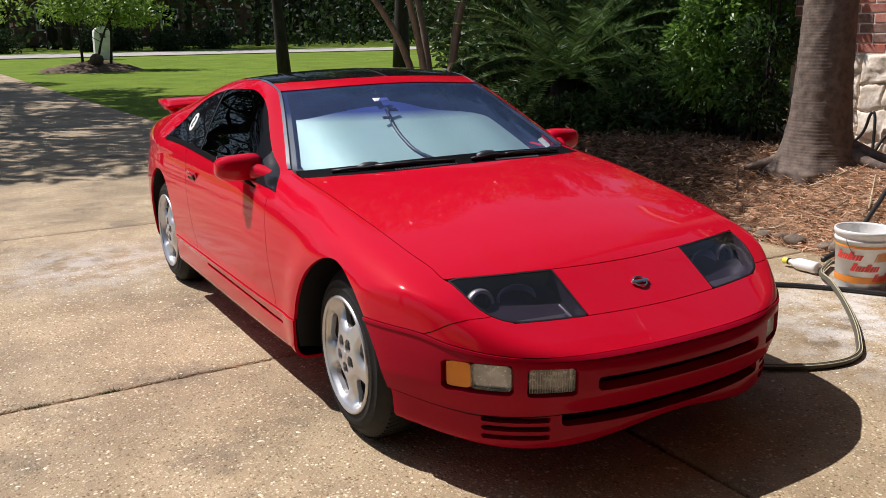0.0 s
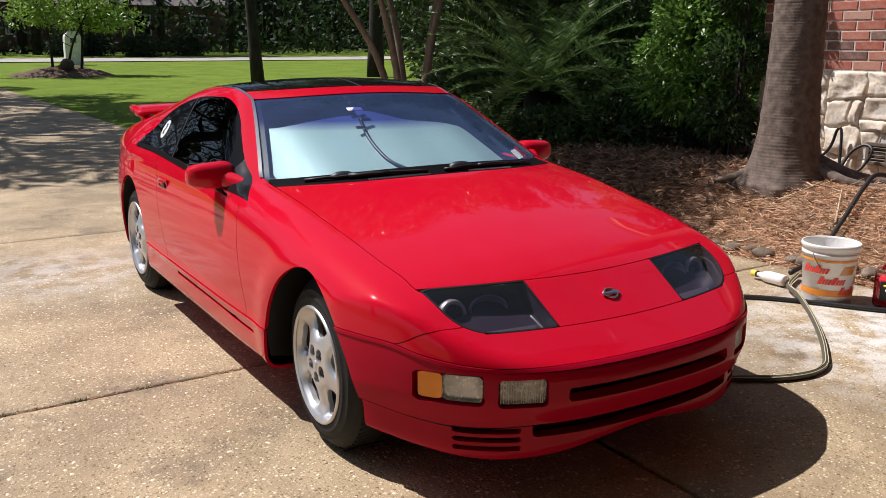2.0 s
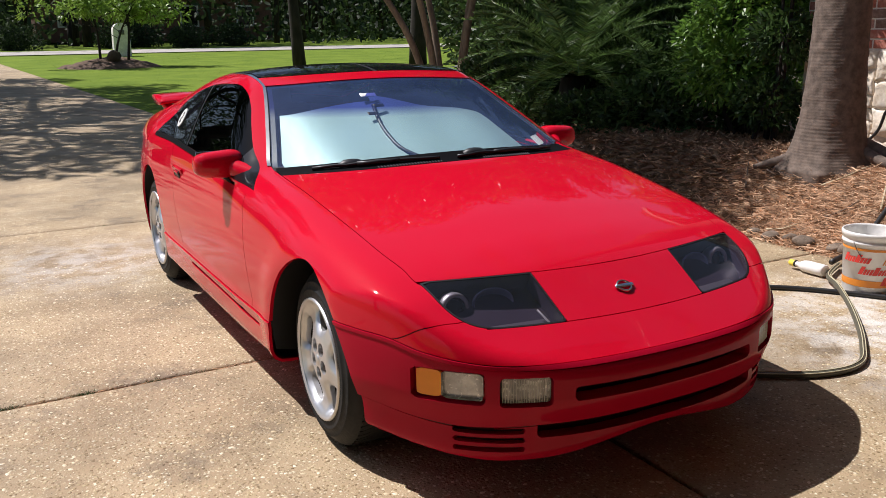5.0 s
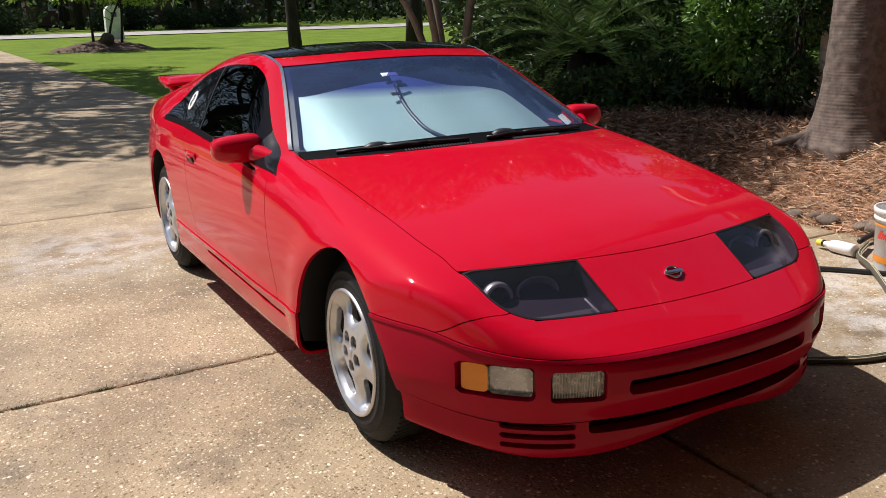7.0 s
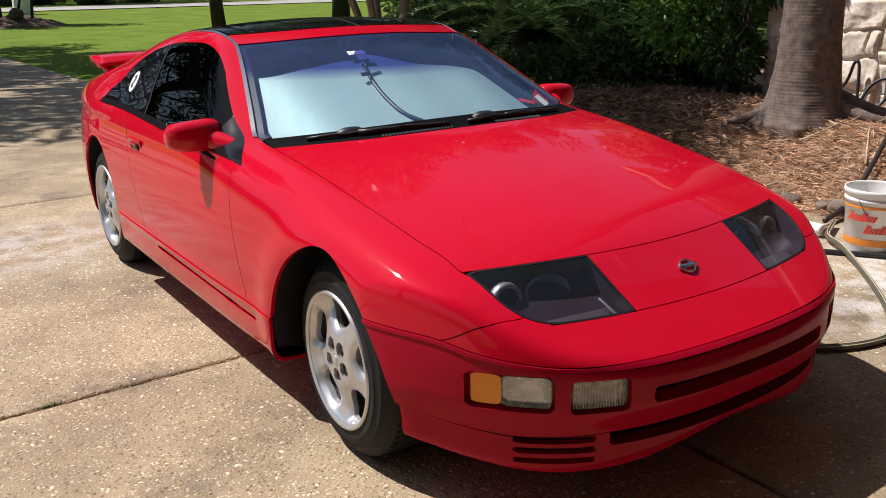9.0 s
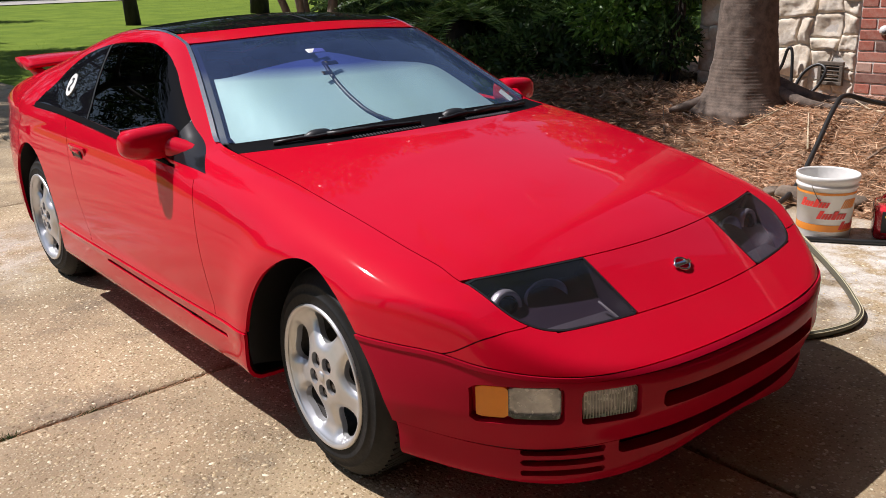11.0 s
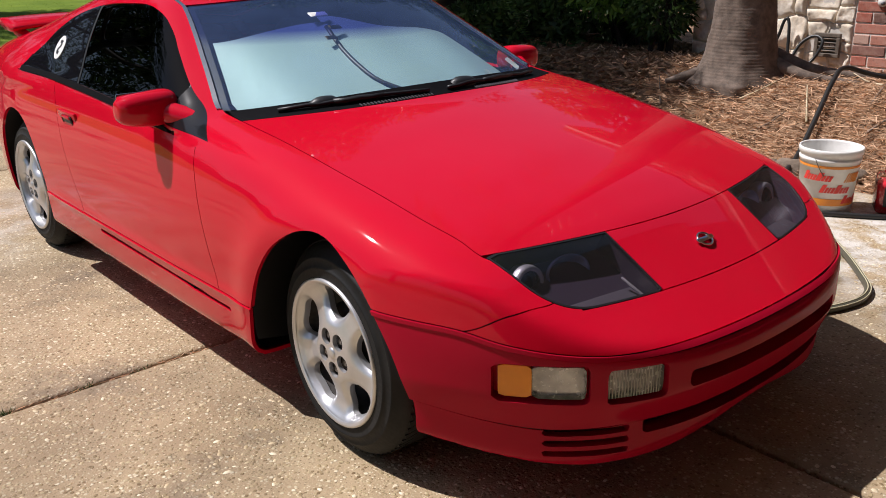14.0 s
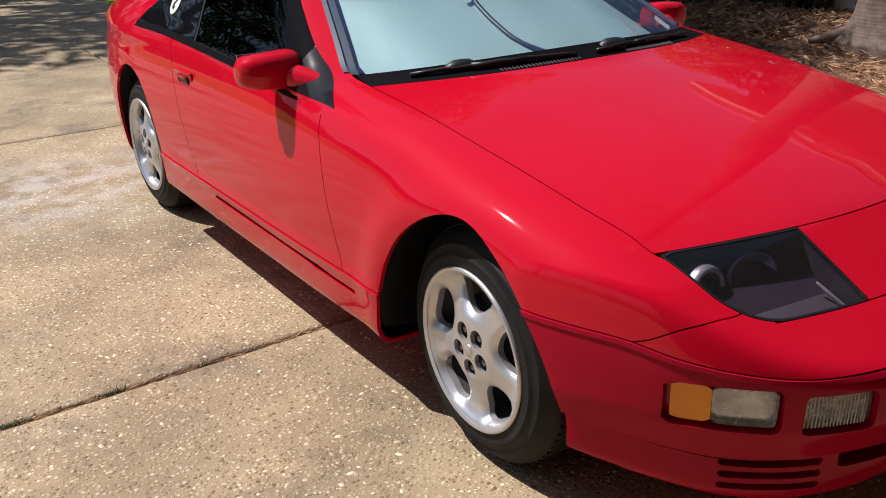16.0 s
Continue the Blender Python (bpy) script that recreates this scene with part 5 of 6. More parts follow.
def myrtle():
    ob = thing("crape_myrtle", "multi-stemmed tree with smooth tan bark", "tree")
    rng = random.Random(21)
    tips = []
    for k, (dx, dy, up) in enumerate(((-1.0, .3, 3.2), (-.75, -.2, 3.4), (-.1, .5, 3.6), (.45, -.1, 3.4), (.2, -.4, 3.5))):
        b = Vector((3.95 + .07 * k, 7.75 + .05 * (k % 3), .02))
        bm = bmesh.new()
        tip = b + Vector((dx * 1.25, dy * 1.25, up))
        line = glide([b, b.lerp(tip, .35) + Vector((-.10 * dx, 0, .1)), b.lerp(tip, .7) + Vector((rng.uniform(-.08, .08), 0, 0)), tip], 6)
        tube(bm, line, [.058 - .036 * j / len(line) for j in range(len(line))], 9)
        for j in (10, 14):
            q = line[j]
            t2 = q + Vector((rng.uniform(-.5, .5), rng.uniform(-.5, .5), .9))
            tube(bm, glide([q, q.lerp(t2, .5), t2], 3), .018, 6)
            tips.append(t2)
        tips.append(tip)
        part("stem", bm, PALE_BARK, ob)
    # unseen boughs added overhead, placed so that they shade the planting bed
    over = [Vector(p) for p in ((3.6, 6.9, 4.2), (2.9, 7.2, 4.3), (1.3, 4.7, 4.0), (1.6, 4.4, 4.1), (2.0, 4.5, 4.0), (1.4, 5.1, 4.0), (1.8, 5.2, 3.9), (2.3, 4.9, 4.0), (1.3, 5.6, 4.1), (1.7, 5.8, 4.2), (2.2, 5.6, 4.1), (2.5, 5.3, 4.2), (2.9, 4.6, 3.5), (2.5, 4.7, 3.5))]
    for p in over:
        bm = bmesh.new()
        tube(bm, glide([tips[1], tips[1].lerp(p, .5) + Vector((0, 0, .15)), p], 4), .016, 6)
        part("branch", bm, PALE_BARK, ob)
    part("crown", crown(22, [t + Vector((0, 0, .35)) for t in tips] + over, .75, 30000, .10), LEAF, ob)


def pine(x, y, height, r, seed, label="tall dark pine trunk with high crown"):
    ob = thing("pine_tree", label, "tree", "pines round the lawn")
    rng = random.Random(seed)
    bm, tips = limbed(rng, (x, y, float(land(x, y))), height, (rng.uniform(-.5, .5), rng.uniform(-.5, .5)), r, 12, .5, .28)
    part("trunk", bm, DARK_BARK, ob)
    part("crown", crown(seed, tips, height * .085, 2600, .42, .6), LEAF_FAR, ob)
    return ob


def oak(x, y, height, r, seed, label, mat=LEAF_FAR, count=5200, size=.20, start=.35):
    ob = thing("oak_tree", label, "tree", "trees by the drive")
    rng = random.Random(seed)
    bm, tips = limbed(rng, (x, y, float(land(x, y))), height, (0, 0), r, 14, start, .5)
    part("trunk", bm, DARK_BARK, ob)
    part("crown", crown(seed, tips, height * .10, count, size, .65), mat, ob)
    return ob


def wood_edge():
    """The far side of the street: a dark belt of trunks and undergrowth, too many to count."""
    rng = np.random.default_rng(3)
    rr = random.Random(3)
    bm = bmesh.new()
    for k in range(150):
        x, y = rr.uniform(-30, 95), rr.uniform(52, 85)
        h = rr.uniform(11, 19)
        z = float(land(x, y))
        tube(bm, [(x, y, z - .2), (x + rr.uniform(-.3, .3), y, z + h * .5), (x + rr.uniform(-.6, .6), y, z + h)], [r_ * rr.uniform(.8, 1.3) for r_ in (.22, .17, .06)], 6)
    tagged(part("wood_trunks", bm, DARK_BARK), "belt of dark tree trunks across the street", "woods", kind="stuff")
    n = 110000
    p = np.stack([rng.uniform(-40, 105, n), rng.uniform(53, 88, n), rng.random(n) ** 1.5 * 17], 1)
    keep = (np.sin(p[:, 0] * .9) + np.sin(p[:, 0] * .37 + p[:, 2] * .8) + np.sin(p[:, 2] * 1.3 + p[:, 1])) > -1.0
    p = p[keep]
    p[:, 2] += land(p[:, 0], p[:, 1]) + .1
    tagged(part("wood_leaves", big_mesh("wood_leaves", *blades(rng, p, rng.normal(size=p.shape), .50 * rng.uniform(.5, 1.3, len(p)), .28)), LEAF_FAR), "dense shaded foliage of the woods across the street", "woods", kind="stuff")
    # deep wood behind, closing the view
    v, q = sheet(np.linspace(-160, 240, 120), np.linspace(0, 1, 14), lambda x, y: 0 * x)
    x = v[:, 0].copy()
    h = 13 + 3.5 * np.sin(x * .21) + 2.2 * np.sin(x * .53 + 1) + 1.2 * np.sin(x * 1.7)
    v = np.stack([x, 92 + 2.5 * np.sin(x * .33 + 5 * v[:, 1]) + 1.5 * np.sin(x * 1.1 + 9 * v[:, 1]), .5 + v[:, 1] * h], 1)
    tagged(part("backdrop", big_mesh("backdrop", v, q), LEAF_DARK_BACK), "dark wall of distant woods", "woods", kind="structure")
    # hedge balls and low shrubs beyond the street
    for k, (x, y, r) in enumerate(((10.4, 49.5, 1.25), (6.6, 50.5, 1.2), (8.2, 52.0, 1.3), (1.5, 50.0, 1.3), (13.6, 51.5, 1.2))):
        z = float(land(x, y))
        ob = thing("clipped_bush", "rounded clipped dark green bush across the street", "bush", "clipped bushes")
        part("crown", crown(60 + k, [(x, y, z + .55), (x + .3, y, z + .5), (x - .3, y, z + .5)], r * .8, 2600, .16, .8), LEAF_FAR, ob)
        bm = bmesh.new()
        tube(bm, [(x, y, z - .1), (x, y, z + .7)], [.06, .04], 6)
        part("stem", bm, DARK_BARK, ob)


# near-black to green noise: the shaded hollows of the wood are put into the colour
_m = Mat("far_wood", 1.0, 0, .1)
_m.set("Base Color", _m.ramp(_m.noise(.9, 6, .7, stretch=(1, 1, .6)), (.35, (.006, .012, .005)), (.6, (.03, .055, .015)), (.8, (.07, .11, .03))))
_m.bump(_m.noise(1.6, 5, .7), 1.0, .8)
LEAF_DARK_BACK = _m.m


def mound_tree():
    x, y = 3.05, 29.3
    z = float(land(x, y))
    vs, qs = sheet(np.linspace(-1, 1, 31), np.linspace(-1, 1, 25), lambda a, b: 0 * a)
    r = np.hypot(vs[:, 0], vs[:, 1])
    lump = np.array([noise.noise((a * 5, b * 5, 2.0)) for a, b in vs[:, :2]])
    vs = np.stack([x + vs[:, 0] * 1.75, y + vs[:, 1] * 1.3, z - .05 + .30 * (1 - np.clip(r, 0, 1) ** 2) * (1 + .5 * lump) - .1 * np.clip(r - 1, 0, 1)], 1)
    tagged(part("mulch_mound", big_mesh("mulch_mound", vs, qs), DARK_MULCH), "low brown mulch ring round a young tree on the lawn", "mulch")
    ob = thing("young_tree", "young tree with thin stems and bright green leaves", "tree")
    rng = random.Random(31)
    tips = []
    for k, (dx, top) in enumerate(((-.35, 2.2), (.75, 1.9), (-.05, 2.5))):
        b = Vector((x - .3 + .45 * k, y, z + .15))
        t = b + Vector((dx, rng.uniform(-.3, .3), top))
        bm = bmesh.new()
        line = glide([b, b.lerp(t, .5) + Vector((.12 * (-1) ** k, 0, 0)), t], 5)
        tube(bm, line, [.05 - .035 * j / len(line) for j in range(len(line))], 7)
        for j in range(5):
            q = line[4 + j]
            a = rng.uniform(0, 6.3)
            t2 = q + Vector((1.5 * math.cos(a), .8 * math.sin(a), rng.uniform(.2, .9)))
            tube(bm, glide([q, q.lerp(t2, .5) + Vector((0, 0, .12)), t2], 3), .012, 5)
            tips += [t2, q.lerp(t2, .6)]
        tips.append(t)
        part("stem", bm, DARK_BARK, ob)
    tips += [Vector((x + a, y, z + b)) for a, b in ((-2.3, 1.7), (-1.6, 2.2), (-2.6, 2.4), (1.5, 2.7), (.6, 2.7), (-.6, 2.9), (2.0, 2.9))]
    tips = [t if t.z > z + 1.75 else Vector((t.x, t.y, z + 1.75 + .3 * rng.random())) for t in tips]
    part("crown", crown(33, tips, .55, 3600, .16, .7), LEAF_BRIGHT, ob)
    bm = bmesh.new()
    bmesh.ops.create_icosphere(bm, subdivisions=2, radius=.22, matrix=pose(x + .05, y - .6, z + .33))
    for vert in bm.verts:
        vert.co += Vector((1, 1, .7)) * .05 * noise.noise(vert.co * 6)
    tagged(part("landscape_rock", bm, SOIL), "dark rounded stone on the mulch mound", "rock")


def mailbox():
    x, y = 5.0, 38.6
    z = float(land(x, y)) - .05
    ob = thing("mailbox_pillar", "white stone mailbox pillar with a rounded top", "mailbox")
    bm = bmesh.new()
    prof = [(-.36, 0), (.36, 0), (.34, 1.12)] + [(.34 * math.cos(a), 1.12 + .34 * math.sin(a)) for a in np.linspace(.2, math.pi - .2, 9)] + [(-.34, 1.12)]
    rings = [[bm.verts.new((x + a, y + d, z + b)) for a, b in prof] for d in (-.25, .25)]
    k = len(prof)
    for i in range(k):
        bm.faces.new((rings[0][i], rings[0][(i + 1) % k], rings[1][(i + 1) % k], rings[1][i]))
    bm.faces.new(rings[0][::-1]), bm.faces.new(rings[1])
    bmesh.ops.recalc_face_normals(bm, faces=bm.faces)
    bmesh.ops.bevel(bm, geom=[e for e in bm.edges if abs(e.calc_face_angle(0)) > .8], offset=.02, segments=2, affect="EDGES")
    part("pillar", bm, WHITE_STONE, ob, smooth=False)
    bm = bmesh.new()
    box(bm, (.24, .03, .20), pose(x, y - .255, z + 1.05), .01)
    part("mailbox_door", bm, TRIM_GREY, ob)


def far_house():
    ob = thing("house", "distant house with a grey hipped roof behind trees", "house")
    x, y = 11.5, 66
    z = float(land(x, y))
    bm = bmesh.new()
    box(bm, (16, 9, 3.0), pose(x, y, z + 1.5))
    part("wall", bm, varied("far_brick", (.12, .06, .045), (.20, .11, .08), 3, .9, .3, 20), ob, smooth=False)
    bm = bmesh.new()
    pts = [(-8.6, -5.1, 3), (8.6, -5.1, 3), (8.6, 5.1, 3), (-8.6, 5.1, 3), (-3.6, 0, 7.2), (3.6, 0, 7.2)]
    vv = [bm.verts.new((x + a, y + b, z + c)) for a, b, c in pts]
    for f in ((0, 1, 5, 4), (1, 2, 5), (2, 3, 4, 5), (3, 0, 4), (3, 2, 1, 0)):
        bm.faces.new([vv[i] for i in f])
    part("roof", bm, ROOF_TILE, ob, smooth=False)
    for k in range(4):
        bm = bmesh.new()
        box(bm, (1.3, .1, 1.5), pose(x - 6 + 4 * k, y - 4.52, z + 1.7), .03)
        win = part("window", bm, WHITE_STONE, ob, smooth=False)
        bm = bmesh.new()
        box(bm, (1.05, .06, 1.25), pose(x - 6 + 4 * k, y - 4.57, z + 1.7))
        part("pane", bm, SMOKED, win, smooth=False)


# ---- loose things by the drive ----


def bucket():
    ob = thing("bucket", "white plastic pail printed with orange bands and red bars", "bucket")
    rb, rt, h = .128, .147, .335
    rad = lambda z: rb + (rt - rb) * z / h  # noqa: E731
    bm = bmesh.new()
    lathe(bm, [(.0, .004), (rb - .008, .004), (rb - .002, .0), (rb, .006), (rad(.27), .27), (rad(.27) + .006, .272), (rad(.28) + .007, .284), (rad(.285) + .001, .287), (rad(.30) + .001, .303), (rad(.30) + .008, .305), (rt + .009, .325),
               (rt + .006, .335), (rt - .001, .334), (rt - .003, .325), (rb - .003, .012), (.0, .01)], 64)
    part("pail", bm, WHITE_PLASTIC, ob)
    for z0, z1 in ((.050, .086), (.243, .256)):
        bm = bmesh.new()
        lathe(bm, [(rad(z0) + .0012, z0), (rad(z1) + .0012, z1)], 64)
        part("band", bm, ORANGE, ob, "orange printed band")

    def patch(a0, a1, z0, z1, lean, mat, name="printed_bar"):
        bm = bmesh.new()
        n = 8
        rows = []
        for z in np.linspace(z0, z1, 3):
            rows.append([bm.verts.new(((rad(z) + .0016) * math.cos(a + lean * (z - z0)), (rad(z) + .0016) * math.sin(a + lean * (z - z0)), z)) for a in np.linspace(a0, a1, n)])
        for r0, r1 in zip(rows, rows[1:]):
            for k in range(n - 1):
                bm.faces.new((r0[k], r0[k + 1], r1[k + 1], r1[k]))
        part(name, bm, mat, ob)
    face = math.atan2(-.72, -.69)
    for row, (z, shift) in enumerate(((.178, -.55), (.118, .12), (.062, .95))):
        for rep in range(2):
            a = face + shift + rep * 3.0 - .75
            widths = (.15, .09, .075, .10, .17, .10, .095, .095)
            for k, w in enumerate(widths):
                hh = .044 if k in (0, 4) else .030
                patch(a, a + w, z, z + hh, 3.2, RED_PRINT)
                a += w + .022
        for k in range(7):
            a = face + shift + .75 + k * .085
            if row < 2:
                patch(a, a + .048 + .005 * k, z - .004, z + .044, 3.2, ORANGE, "printed_stripe")
    bm = bmesh.new()
    tube(bm, [(.158 * math.cos(a), .158 * math.sin(a) * .35 - .13 * math.sin(a), .29 - .16 * math.sin(a)) for a in np.linspace(0, math.pi, 25)], .0022, 6)
    part("bail", bm, STEEL, ob, "thin wire handle")
    ob.matrix_basis = pose(2.375, .185, .002)


def jug():
    ob = thing("soap_jug", "clear plastic jug half full of red car soap", "jug")
    bm = bmesh.new()
    box(bm, (.15, .19, .165), pose(0, 0, .0855), .025, 3)
    part("liquid", bm, RED_LIQUID, ob, "red liquid")
    bm = bmesh.new()
    box(bm, (.156, .196, .20), pose(0, 0, .103), .028, 3)
    lathe(bm, [(.075, .195), (.062, .225), (.03, .25), (.022, .27)], 24)
    shell = part("shell", bm, CLEAR_PLASTIC, ob)
    shell.visible_shadow = False
    bm = bmesh.new()
    lathe(bm, [(.0, .292), (.022, .290), (.025, .285), (.025, .262)], 24)
    part("cap", bm, WHITE_PLASTIC, ob)
    bm = bmesh.new()
    box(bm, (.004, .13, .11), pose(-.0795, 0, .10), .0015)
    lab = part("label", bm, BLACK, ob, "dark printed label")
    for k in range(3):
        bm = bmesh.new()
        box(bm, (.003, .09 - .02 * k, .012), pose(-.082, .005, .13 - .026 * k))
        part("printed_bar", bm, (YELLOW, WHITE_PLASTIC, RED_PRINT)[k], lab)
    ob.matrix_basis = pose(2.56, -.09, .002, 0, 0, 30)


def bottle():
    ob = thing("bottle", "white plastic bottle with a yellow cap lying down", "bottle")
    m = pose(2.40, .47, .038, 90, 0, 180) @ pose(0, 0, 0, 0, 0, 0)
    bm = bmesh.new()
    lathe(bm, [(.0, .0), (.034, .0), (.040, .006), (.041, .03), (.041, .12), (.036, .145), (.020, .172), (.017, .178), (.017, .195)], 28, m @ Matrix.Diagonal((1, .85, 1, 1)))
    part("flask", bm, WHITE_PLASTIC, ob)
    bm = bmesh.new()
    lathe(bm, [(.016, .195), (.020, .196), (.020, .205), (.014, .206)], 20, m)
    part("collar", bm, BLACK, ob)
    bm = bmesh.new()
    lathe(bm, [(.0, .246), (.012, .245), (.018, .238), (.019, .206)], 20, m)
    part("cap", bm, YELLOW, ob)


def hose(points, r, mat, label, stripe=False):
    ob = thing("garden_hose", label, "hose", "garden hoses")
    line = glide(points, 10)
    bm = bmesh.new()
    tube(bm, line, r, 10)
    part("tube", bm, mat, ob)
    if stripe:
        for a in (.6, 1.6):
            bm = bmesh.new()
            up = [p + Vector((0, 0, r * math.sin(a) + .0004)) + (Vector((-(line[min(i + 1, len(line) - 1)] - line[max(i - 1, 0)]).y, (line[min(i + 1, len(line) - 1)] - line[max(i - 1, 0)]).x, 0)).normalized() * r * math.cos(a)) for i, p in enumerate(line)]
            tube(bm, up, r * .17, 5)
            part("stripe", bm, YELLOW_STRIPE, ob, "pale yellow stripe")
    return ob


YELLOW_STRIPE = plain("pale_stripe", (.52, .48, .32), .5)
HOSE_BLACK = plain("hose_black", (.02, .02, .02), .4, bump=.2)
HOSE_OLIVE = plain("hose_olive", (.085, .078, .055), .45, bump=.2)


def rocks():
    rng = random.Random(14)
    for k, (x, y, r) in enumerate(((2.90, .66, .075), (2.93, .80, .05), (2.90, 1.02, .06), (2.93, 1.15, .045), (2.88, 1.27, .05), (2.92, .42, .06), (2.95, .28, .05), (2.90, 1.42, .04), (2.9, -.05, .055))):
        ob = bmesh.new()
        bmesh.ops.create_icosphere(ob, subdivisions=3, radius=r, matrix=pose(x, y, float(bed(x, y)) + r * .45, 0, 0, rng.uniform(0, 90)) @ Matrix.Diagonal((1, 1.25, .72, 1)))
        for vert in ob.verts:
            vert.co += Vector((1, 1, .8)) * r * .35 * noise.noise(vert.co * 11)
        tagged(part("edging_stone", ob, ROCK), "brown weathered stone at the edge of the bed", "stone", "stones edging the bed")


ROCK = varied("brown_rock", (.10, .075, .055), (.26, .20, .15), 14, .9, .6, 70, dist=.008)


def straw():
    """Pine straw over the bed."""
    rng = np.random.default_rng(9)
    n = 26000
    x, y = 2.82 + rng.random(n) ** 1.1 * 2.0, np.where(rng.random(n) < .88, rng.uniform(-.6, 2.4, n), 2.4 + 1.2 * rng.random(n) ** 2)
    z = bed(x, y) + .004 + .022 * rng.random(n) ** 2
    a = rng.uniform(0, 2 * np.pi, n)
    way = np.stack([np.cos(a), np.sin(a), rng.normal(0, .22, n)], 1)
    v, q = blades(rng, np.stack([x, y, z], 1), way, rng.uniform(.04, .12, n), rng.uniform(.004, .011, n), .12)
    tagged(part("pine_straw", big_mesh("pine_straw", v, q), STRAW), "dry brown pine needles and bark shreds over the bed", "pine straw", kind="stuff")
    # darker layer laid where the shrubs' shade falls, shade put into its colour
    n = 16000
    x, y = 2.84 + rng.random(n) * 2.6, 2.15 + 2.7 * rng.random(n) ** .9
    a = rng.uniform(0, 2 * np.pi, n)
    v, q = blades(rng, np.stack([x, y, bed(x, y) + .006 + .02 * rng.random(n)], 1), np.stack([np.cos(a), np.sin(a), rng.normal(0, .25, n)], 1), rng.uniform(.05, .11, n), rng.uniform(.012, .03, n), .2)
    tagged(part("leaf_litter", big_mesh("leaf_litter", v, q), MULCH), "dark litter layer added for the shade under the shrubs", "leaf litter", kind="stuff")
    n = 700
    x, y = 2.85 + rng.random(n) * 1.7, rng.uniform(1.5, 4.2, n)
    a = rng.uniform(0, 2 * np.pi, n)
    v, q = blades(rng, np.stack([x, y, bed(x, y) + .015 + .02 * rng.random(n)], 1), np.stack([np.cos(a), np.sin(a), rng.normal(0, .3, n)], 1), rng.uniform(.04, .08, n), rng.uniform(.02, .035, n), .3)
    tagged(part("fallen_leaves", big_mesh("fallen_leaves", v, q), STRAW), "dry fallen leaves under the shrubs", "leaves", kind="stuff")


def pebbles():
    """Worn pebbles standing proud of the concrete near the car."""
    rng = np.random.default_rng(12)
    n = 17000
    x, y = np.where(rng.random(n) < .75, rng.uniform(-2.9, -.4, n), rng.uniform(-.4, 2.75, n)), -1.4 + 4.6 * rng.random(n) ** 1.3
    keep = (np.abs(x - .07) > .03) & (np.abs(y - .885) > .03)
    x, y = x[keep], y[keep]
    n = len(x)
    r = .0022 + .0055 * rng.random(n) ** 3
    ang = rng.uniform(0, 6.3, n)
    ring = [(math.cos(t), math.sin(t)) for t in np.linspace(0, 2 * math.pi, 6, endpoint=False)]
    long = rng.uniform(1, 2.0, n)
    vs = []
    for s, hz in ((1.0, -.15), (.72, .22)):
        for cx, cy in ring:
            dx, dy = cx * r * long * s, cy * r * s
            vs.append(np.stack([x + dx * np.cos(ang) - dy * np.sin(ang), y + dx * np.sin(ang) + dy * np.cos(ang), r * hz + 0 * x], 1))
    v = np.stack(vs, 1).reshape(-1, 3)
    o = np.arange(n)[:, None] * 12
    quads = [o + np.array([[k, (k + 1) % 6, 6 + (k + 1) % 6, 6 + k]]) for k in range(6)]
    quads += [o + np.array([[6, 7, 8, 9]]), o + np.array([[9, 10, 11, 6]])]
    m = Mat("pebble", .6, 0, .4)
    m.set("Base Color", m.ramp(m.chance(True), (.0, (.34, .25, .14)), (.3, (.44, .34, .20)), (.7, (.57, .46, .29)), (1.0, (.80, .71, .53))))
    tagged(part("pebbles", big_mesh("pebbles", v, np.concatenate(quads)), m.m), "small tan and white pebbles showing in the concrete", "pebbles", kind="stuff")


def weeds():
    rng = np.random.default_rng(17)
    spots = [(-1.46, .885, 70, .02), (-1.20, .885, 40, .02), (-1.75, .885, 60, .02), (-2.2, .885, 50, .025), (-1.02, .885, 22, .015), (-.9, 4.2, 30, .02)]
    for x, y, n, h in spots:
        px = x + rng.normal(0, .022, n)
        p = np.stack([px, y + rng.normal(0, .006, n), np.full(n, -.012)], 1)
        w = np.stack([rng.normal(0, .6, n), rng.normal(0, .6, n), np.ones(n)], 1)
        tagged(part("weed", big_mesh("weed", *blades(rng, p, w, h * rng.uniform(.5, 1.4, n), .003, .3)), LEAF_DARK), "small tuft of weeds growing in the joint", "weed", "weeds in the joint")
    n = 900
    x = np.concatenate([rng.uniform(-3, 2.8, n)])
    p = np.stack([x, .885 + rng.normal(0, .0045, n), -.016 + .012 * rng.random(n)], 1)
    a = rng.normal(0, .5, n)
    w = np.stack([np.cos(a), np.sin(a) * .3, rng.normal(0, .12, n)], 1)
    tagged(part("joint_litter", big_mesh("joint_litter", *blades(rng, p, w, .03, .004, .05)), STRAW), "needles and dirt caught in the joint", "litter", kind="stuff")


def lawn_blades():
    rng = np.random.default_rng(19)
    n = 16000
    y = 12 + rng.random(n) ** 1.6 * 28
    x = 1.3 + rng.random(n) * (2 + .55 * y)
    z = land(x, y) - .03
    w = np.stack([rng.normal(0, .5, n), rng.normal(0, .5, n), np.ones(n)], 1)
    tagged(part("grass", big_mesh("grass", *blades(rng, np.stack([x, y, z], 1), w, rng.uniform(.012, .020, n), .006 + .0003 * y, .3)), LAWN_BLADE), "short bright green grass of the lawn", "grass", kind="stuff")


